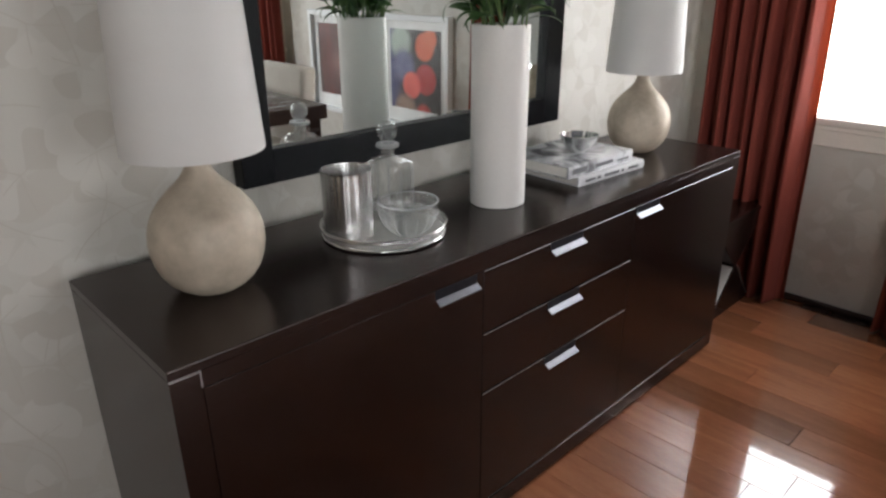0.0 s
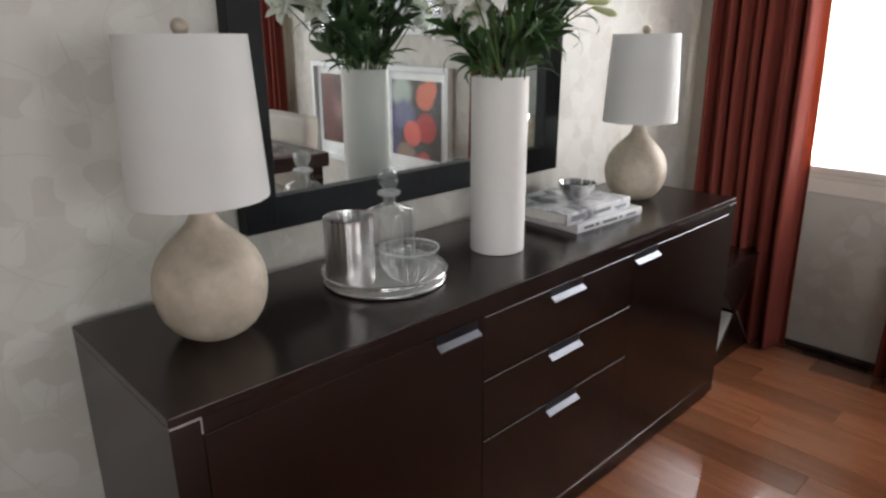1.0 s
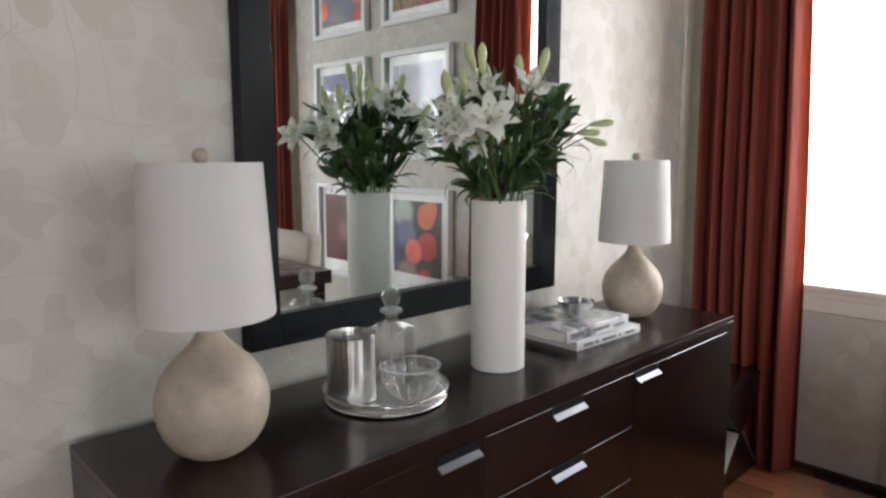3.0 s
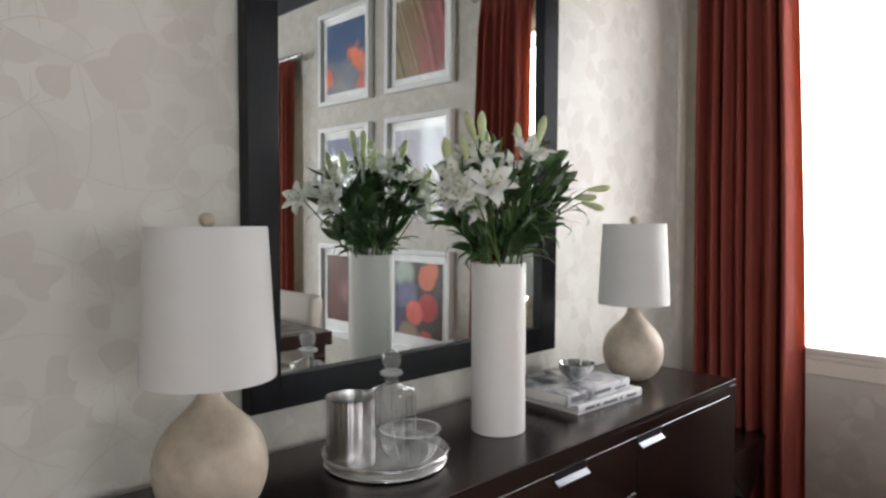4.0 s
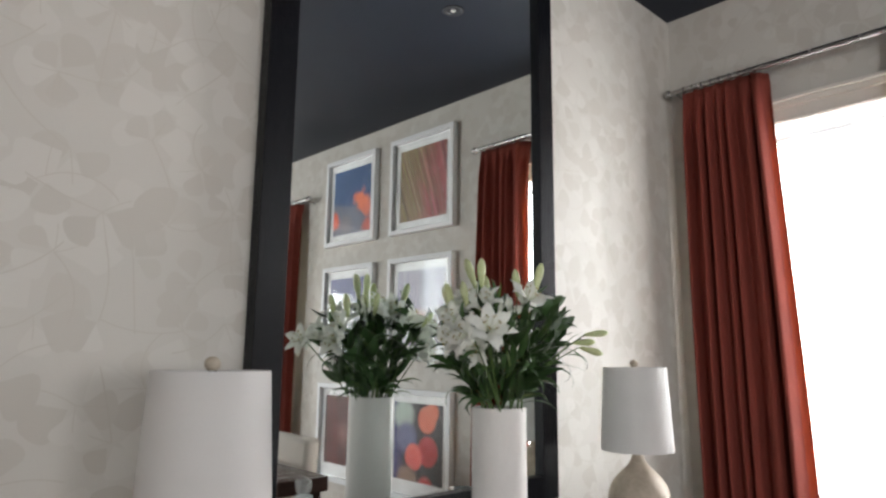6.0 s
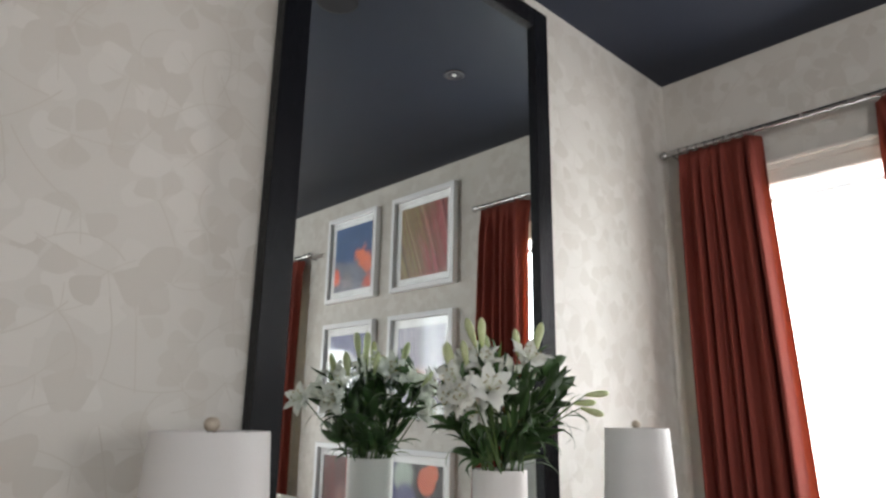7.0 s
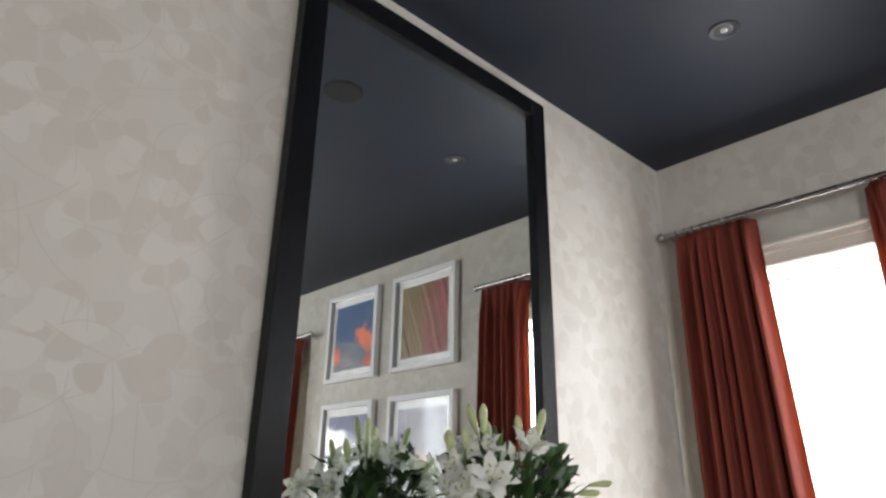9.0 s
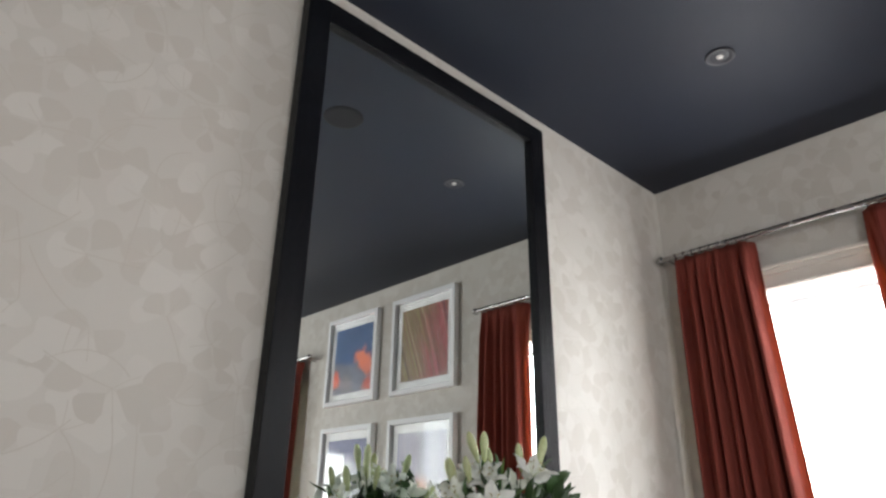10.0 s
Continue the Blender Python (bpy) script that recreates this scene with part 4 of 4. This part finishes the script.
# ---- lilies ----
LEAF = surface("lily_leaf", (0.056, 0.116, 0.034), (0.025, 0.060, 0.017), scale=14, fine=120, rough=0.36, stretch=(1, 6, 1), per_object=0.45, bump=0.1)
LEAF_PALE = surface("young_leaf", (0.13, 0.20, 0.05), (0.08, 0.14, 0.035), scale=14, fine=120, rough=0.4, per_object=0.3)
STALK = surface("green_stem", (0.10, 0.17, 0.045), (0.06, 0.11, 0.03), scale=20, rough=0.45)
PETAL = cloth("white_petal", (0.93, 0.93, 0.90), (0.88, 0.89, 0.84), (0.85, 0.87, 0.77), 0.28, scale=30, fine=160)
BUD = surface("pale_green_bud", (0.62, 0.66, 0.40), (0.40, 0.47, 0.20), scale=18, fine=90, rough=0.45, per_object=0.2)
FILAMENT = surface("pale_filament", (0.66, 0.70, 0.50), (0.56, 0.62, 0.40), rough=0.5)
POLLEN = surface("green_pollen", (0.42, 0.36, 0.14), (0.34, 0.27, 0.10), rough=0.9)
VT = Vector((1.241, 1.088, SZ + VH))
UU, DD = Vector((0.72, -0.69, 0)).normalized(), Vector((0.69, 0.72, 0)).normalized()
bq = thing("lily_bouquet", "bouquet of white lilies with buds and dark green leaves", "flowers", VT)


def local(u, w, d):
    return UU * u + DD * d + Vector((0, 0, w))


def aim(at, direction, spin=0.0, scale=1.0):
    """A pose at a place, its z axis along a direction."""
    q = Vector(direction).to_track_quat("Z", "Y").to_matrix().to_4x4()
    return Matrix.Translation(at) @ q @ pose(0, 0, 0, 0, 0, spin) @ Matrix.Diagonal((scale, scale, scale, 1))


def blade(length, width, curl, fold=0.25, n=9, twist=0.0, ruffle=0.0):
    """A leaf or petal that grows along z and bends towards +y."""
    bm = bmesh.new()
    rows, y, z, a = [], 0.0, 0.0, 0.0
    for i in range(n):
        t = i / (n - 1)
        w = width * (math.sin(math.pi * min(1.0, 0.06 + 0.94 * t) ** 0.8) ** 0.85 if t < 1 else 0.0)
        w = max(w, 0.0006)
        tw = twist * t
        c, s = math.cos(tw), math.sin(tw)
        row = []
        for k in (-1, -0.5, 0, 0.5, 1):
            yy = y + fold * w * 0.5 * abs(k) * math.cos(a) + ruffle * abs(k) * math.sin(14 * t + 2 * k) * min(1, 3 * t)
            row.append(bm.verts.new((k * w / 2 * c, yy + k * w / 2 * s, z - fold * w * 0.5 * abs(k) * math.sin(a))))
        rows.append(row)
        a += curl / (n - 1) * (0.4 + 1.2 * t)
        y += length / (n - 1) * math.sin(a)
        z += length / (n - 1) * math.cos(a)
    for r0, r1 in zip(rows, rows[1:]):
        for k in range(4):
            bm.faces.new((r0[k], r0[k + 1], r1[k + 1], r1[k]))
    return bm


def mesh_of(name, bm, material):
    me = bpy.data.meshes.new(name)
    bm.to_mesh(me)
    bm.free()
    me.materials.append(material)
    me.shade_smooth()
    return me


def piece(name, me, m, parent):
    ob = new(name, me)
    ob.parent = parent
    ob.matrix_local = m
    return ob


rng = random.Random(21)
LEAVES = [mesh_of("leaf", blade(rng.uniform(0.085, 0.14), rng.uniform(0.022, 0.036), rng.uniform(0.5, 1.6), 0.3, 10, rng.uniform(-0.5, 0.5)), LEAF) for _ in range(9)]
NARROW = [mesh_of("leaf", blade(rng.uniform(0.09, 0.13), rng.uniform(0.011, 0.017), rng.uniform(1.2, 2.6), 0.25, 10, rng.uniform(-0.6, 0.6)), LEAF) for _ in range(5)]
ROUND = [mesh_of("leaf", blade(rng.uniform(0.055, 0.075), rng.uniform(0.030, 0.038), rng.uniform(0.3, 0.9), 0.2, 9), LEAF) for _ in range(4)]
PALE = [mesh_of("leaf", blade(rng.uniform(0.07, 0.11), rng.uniform(0.010, 0.016), rng.uniform(0.6, 1.8), 0.25, 9), LEAF_PALE) for _ in range(3)]
PETALS = [mesh_of("petal", blade(0.098, w, c, 0.35, 16, 0.0, 0.0045), PETAL) for w, c in ((0.046, 1.9), (0.051, 2.3), (0.043, 2.5), (0.041, 1.7), (0.048, 1.5))]
BUDS = []
for ln, rr in ((0.086, 0.0125), (0.075, 0.011), (0.062, 0.0095)):
    bm = lathe([(0.0, 0.0), (rr * 0.35, 0.002), (rr * 0.62, ln * 0.2), (rr * 0.9, ln * 0.5), (rr, ln * 0.68), (rr * 0.8, ln * 0.85), (rr * 0.4, ln * 0.96), (0.0, ln)], 18)
    for v in bm.verts:
        a = math.atan2(v.co.y, v.co.x)
        f = 1 - 0.10 * abs(math.sin(1.5 * a))
        v.co.x, v.co.y = v.co.x * f, v.co.y * f
    BUDS.append(mesh_of("bud", bm, BUD))
STAMEN = mesh_of("stamen", tube([(0, 0, 0), (0, 0.004, 0.030), (0, 0.010, 0.056)], 0.0009, 6), FILAMENT)
ANTHER = mesh_of("anther", tube([(0, -0.006, 0), (0, 0, 0.0015), (0, 0.006, 0)], 0.0017, 6), POLLEN)


def stem(a, b, radius=0.003):
    a, b = Vector(a), Vector(b)
    mid = (a + b) / 2 + Vector((0, 0, 0.35 * (b - a).length * 0.25))
    pts = [(1 - t) ** 2 * a + 2 * t * (1 - t) * mid + t * t * b for t in [k / 8 for k in range(9)]]
    ob = part("stem", tube(pts, radius, 7, taper=0.6), STALK, bq, smooth=True)
    return pts


def lily(u, w, d, face, spin, scale=1.0, open_by=1.0):
    at = local(u, w, d)
    axis = local(*face).normalized()
    root = at - axis * 0.03
    stem((rng.uniform(-0.03, 0.03), rng.uniform(-0.03, 0.03), -0.1), root)
    fl = new("lily_flower")
    fl.parent = bq
    fl.matrix_local = aim(root, axis, spin, scale)
    for k in range(6):
        me = PETALS[(k * 2 + int(spin)) % 5]
        tilt = (24 if k % 2 else 34) * open_by + rng.uniform(-5, 5)
        ob = piece("petal", me, pose(0, 0, 0, 0, 0, k * 60 + rng.uniform(-6, 6)) @ pose(0, 0.004, 0, -tilt * 0.5, 0, 0) @ pose(0, 0, 0.002 * (k % 2), 0, rng.uniform(-8, 8), 0), fl)
    for k in range(6):
        m = pose(0, 0, 0.005, 0, 0, k * 60 + 20) @ pose(0, 0, 0, -12, 0, 0)
        piece("stamen", STAMEN, m, fl)
        piece("anther", ANTHER, m @ pose(0, 0.010, 0.056, 0, 0, 30 * k), fl)


for row in ((-0.035, 0.200, -0.185, (0.25, 0.55, -1), 10, 0.88, 1.1), (-0.125, 0.225, -0.090, (-0.7, 0.45, -0.6), 75, 0.80, 1.0),
            (-0.100, 0.180, -0.215, (-1.0, 0.35, -0.5), 47, 0.78, 0.9), (-0.045, 0.270, -0.120, (-0.2, 0.9, -0.6), 18, 0.75, 0.7),
            (0.080, 0.285, -0.045, (0.35, 0.75, -0.55), 33, 0.9, 0.8), (-0.020, 0.140, 0.180, (-0.1, 0.15, 1), 50, 0.95, 1.0),
            (0.030, 0.250, 0.130, (0.2, 0.6, 0.8), 21, 0.92, 0.8), (-0.105, 0.265, 0.070, (-0.5, 0.55, 0.6), 64, 0.92, 0.9),
            (-0.070, 0.150, -0.120, (-0.6, -0.15, -0.8), 41, 0.75, 0.7),
            (0.060, 0.180, 0.165, (0.6, 0.2, 0.9), 12, 0.85, 0.9), (-0.125, 0.175, -0.105, (-0.8, 0.1, -0.4), 28, 0.85, 0.8),
            (-0.060, 0.285, 0.040, (-0.2, 0.9, 0.5), 55, 0.9, 0.8), (-0.010, 0.225, 0.185, (-0.2, 0.5, 1), 80, 0.95, 1.0)):
    lily(*row)

for u, w, d, face, k in ((-0.045, 0.305, -0.02, (0.0, 1, 0.02), 0), (-0.060, 0.305, -0.04, (-0.35, 1, -0.1), 0), (0.050, 0.285, -0.03, (-0.1, 1, -0.1), 1), (0.095, 0.295, -0.02, (0.25, 1, 0.0), 0),
                         (-0.085, 0.245, -0.11, (-0.2, 1, -0.2), 1), (-0.120, 0.235, -0.06, (-0.25, 1, -0.1), 0), (-0.125, 0.250, 0.02, (-0.3, 1, 0.2), 1), (-0.02, 0.28, 0.09, (-0.1, 1, 0.3), 0),
                         (0.215, 0.186, -0.06, (1, 0.10, -0.1), 2), (0.185, 0.166, -0.05, (1, 0.05, 0.0), 2), (0.200, 0.155, -0.07, (1, -0.30, -0.1), 2), (-0.04, 0.22, 0.16, (0.1, 0.8, 0.6), 2)):
    at, ax = local(u, w, d), local(*face).normalized()
    piece("bud", BUDS[k], aim(at, ax, rng.uniform(0, 360)), bq)
    low = local(u * 0.35, 0.02, d * 0.35) if u < 0.15 else local(0.10, 0.085, -0.03)
    stem(low, at + ax * 0.002, 0.0022)

# foliage round the stems, fuller in the middle, with gaps
for k in range(165):
    w = rng.uniform(-0.005, 0.275) if k < 130 else rng.uniform(0.05, 0.16)
    reach = 0.042 + 0.66 * max(w, 0) if w < 0.16 else 0.148 - 0.2 * (w - 0.16)
    a = rng.uniform(0, 2 * math.pi)
    rad = reach * math.sqrt(rng.uniform(0.03, 1.0))
    at = local(rad * math.cos(a), w, rad * math.sin(a))
    out = local(math.cos(a + rng.uniform(-0.7, 0.7)), rng.uniform(0.1, 1.5) + max(0.0, 1.6 - 14 * max(w, 0)), math.sin(a + rng.uniform(-0.7, 0.7))).normalized()
    pool = LEAVES if rng.random() < 0.74 else (NARROW if rng.random() < 0.65 else PALE)
    sc = rng.uniform(0.6, 1.05) * (0.75 if w > 0.2 else 1.0)
    piece("leaf", rng.choice(pool), aim(at, out, rng.uniform(0, 360), sc), bq)
for u, w, d in ((0.115, 0.20, -0.05), (0.135, 0.175, -0.03), (0.125, 0.225, -0.02), (0.105, 0.15, -0.06), (0.10, 0.24, 0.0), (0.09, 0.17, 0.06), (-0.05, 0.2, 0.1), (-0.08, 0.23, 0.06), (-0.02, 0.27, 0.06), (0.02, 0.2, 0.1), (0.14, 0.21, -0.04), (0.15, 0.19, -0.03), (0.12, 0.26, -0.02), (-0.10, 0.20, 0.0), (-0.11, 0.17, -0.05)):
    for q in range(3):
        at = local(u + rng.uniform(-0.015, 0.015), w + rng.uniform(-0.02, 0.02), d)
        piece("leaf", rng.choice(ROUND), aim(at, local(rng.uniform(0.1, 1) * (1 if u > 0 else -1), rng.uniform(-0.1, 1), rng.uniform(-0.6, 0.6)).normalized(), rng.uniform(0, 360), rng.uniform(0.75, 1)), bq)
for k in range(26):
    u, w = rng.uniform(-0.13, 0.03), rng.uniform(0.13, 0.28)
    at = local(u, w, -0.10 + 0.25 * rng.random())
    piece("leaf", rng.choice(LEAVES + ROUND), aim(at, local(rng.uniform(-1, 0.4), rng.uniform(0.2, 1.2), rng.uniform(-1, 0.2)).normalized(), rng.uniform(0, 360), rng.uniform(0.6, 0.9)), bq)
# broad leaves that spread to both sides and towards the room
for k in range(46):
    side = 1 if k % 3 else -1
    w = rng.uniform(0.01, 0.19)
    u = side * (0.03 + 0.52 * w * rng.uniform(0.5, 1.1))
    d = rng.uniform(-0.10, 0.07)
    face = (side * rng.uniform(0.3, 1.0), rng.uniform(0.2, 1.1), rng.uniform(-0.9, 0.3))
    piece("leaf", rng.choice(LEAVES), aim(local(u, w, d), local(*face).normalized(), rng.uniform(0, 360), rng.uniform(0.8, 1.15)), bq)
# narrow leaves that droop over the rim and out to the sides
for u, w, d, face, sc in ((-0.035, 0.02, -0.06, (-0.25, 0.3, -0.5), 1.0), (0.05, 0.03, -0.055, (0.6, 0.35, -0.3), 1.1), (-0.065, 0.045, -0.02, (-0.8, 0.5, -0.2), 1.0), (-0.06, 0.03, -0.03, (-0.9, 0.2, -0.3), 0.8),
                          (0.17, 0.135, -0.06, (0.8, 0.25, -0.2), 0.7), (0.18, 0.15, -0.04, (0.8, -0.2, -0.2), 0.6), (0.16, 0.15, -0.05, (0.5, 1, -0.1), 0.8), (-0.09, 0.09, -0.04, (-1, 0.5, -0.2), 0.9), (0.08, 0.06, 0.02, (0.9, 0.4, 0.1), 0.8),
                          (-0.04, 0.05, 0.08, (-0.2, 0.3, 0.9), 1.0), (0.03, 0.05, 0.09, (0.2, 0.4, 0.9), 1.0), (0.19, 0.165, -0.05, (1, 0.6, 0), 0.6),
                          (-0.055, 0.012, -0.035, (-0.7, 0.35, -0.5), 0.95), (-0.02, 0.012, -0.062, (-0.3, 0.45, -0.6), 0.8), (0.058, 0.012, -0.02, (0.9, 0.4, -0.2), 0.9), (0.06, 0.05, -0.03, (0.9, 0.7, -0.2), 1.1),
                          (0.12, 0.10, -0.04, (0.9, 0.3, -0.2), 1.1), (0.14, 0.11, -0.05, (1, 0.1, -0.3), 0.9), (0.155, 0.125, -0.05, (0.6, -0.3, -0.3), 0.8), (0.17, 0.145, -0.05, (0.4, 1, 0.0), 0.9), (-0.05, 0.012, 0.04, (-0.6, 0.4, 0.6), 0.9), (0.0, 0.012, 0.062, (0.1, 0.4, 0.9), 1.0)):
    piece("leaf", rng.choice(NARROW + PALE), aim(local(u, w, d), local(*face).normalized(), 180 + rng.uniform(-40, 40), sc), bq)
for k in range(22):
    a, w = rng.uniform(0, 2 * math.pi), rng.uniform(0.07, 0.22)
    r0 = 0.06 + 0.45 * w
    piece("leaf", rng.choice(NARROW), aim(local(r0 * math.cos(a), w, r0 * math.sin(a)), local(math.cos(a), rng.uniform(0.0, 0.5), math.sin(a)).normalized(), 180 + rng.uniform(-60, 60), rng.uniform(0.6, 1.0)), bq)
for k in range(16):
    a, r0 = rng.uniform(0, 6.28), rng.uniform(0.01, 0.055)
    stem((r0 * math.cos(a), r0 * math.sin(a), -0.12), local(r0 * math.cos(a) * 2.0, rng.uniform(0.09, 0.2), r0 * math.sin(a) * 2.0), 0.003)


# ---- floor planks ----
rng = random.Random(11)
PW = 0.122
meshes = {}
xx = 2.340 - 40 * PW
while xx < EX - 0.001:
    w = min(PW, EX - xx)
    y = SY - rng.uniform(0, 0.8)
    while y < NY:
        ln = rng.choice((0.55, 0.75, 0.95, 1.2, 1.45))
        a, b = max(y, SY), min(y + ln, NY)
        y += ln
        if b - a < 0.02:
            continue
        key = (round(w, 4), round(b - a, 3))
        if key not in meshes:
            bm = box(0.0004, w - 0.0004, 0.0004, b - a - 0.0004, -0.012, 0.0, 0.0009)
            me = bpy.data.meshes.new("plank")
            bm.to_mesh(me)
            bm.free()
            me.materials.append(PLANK)
            meshes[key] = me
        ob = new("plank", meshes[key])
        ob.parent = floor
        ob.location = (xx, a, FZ)
    xx += PW
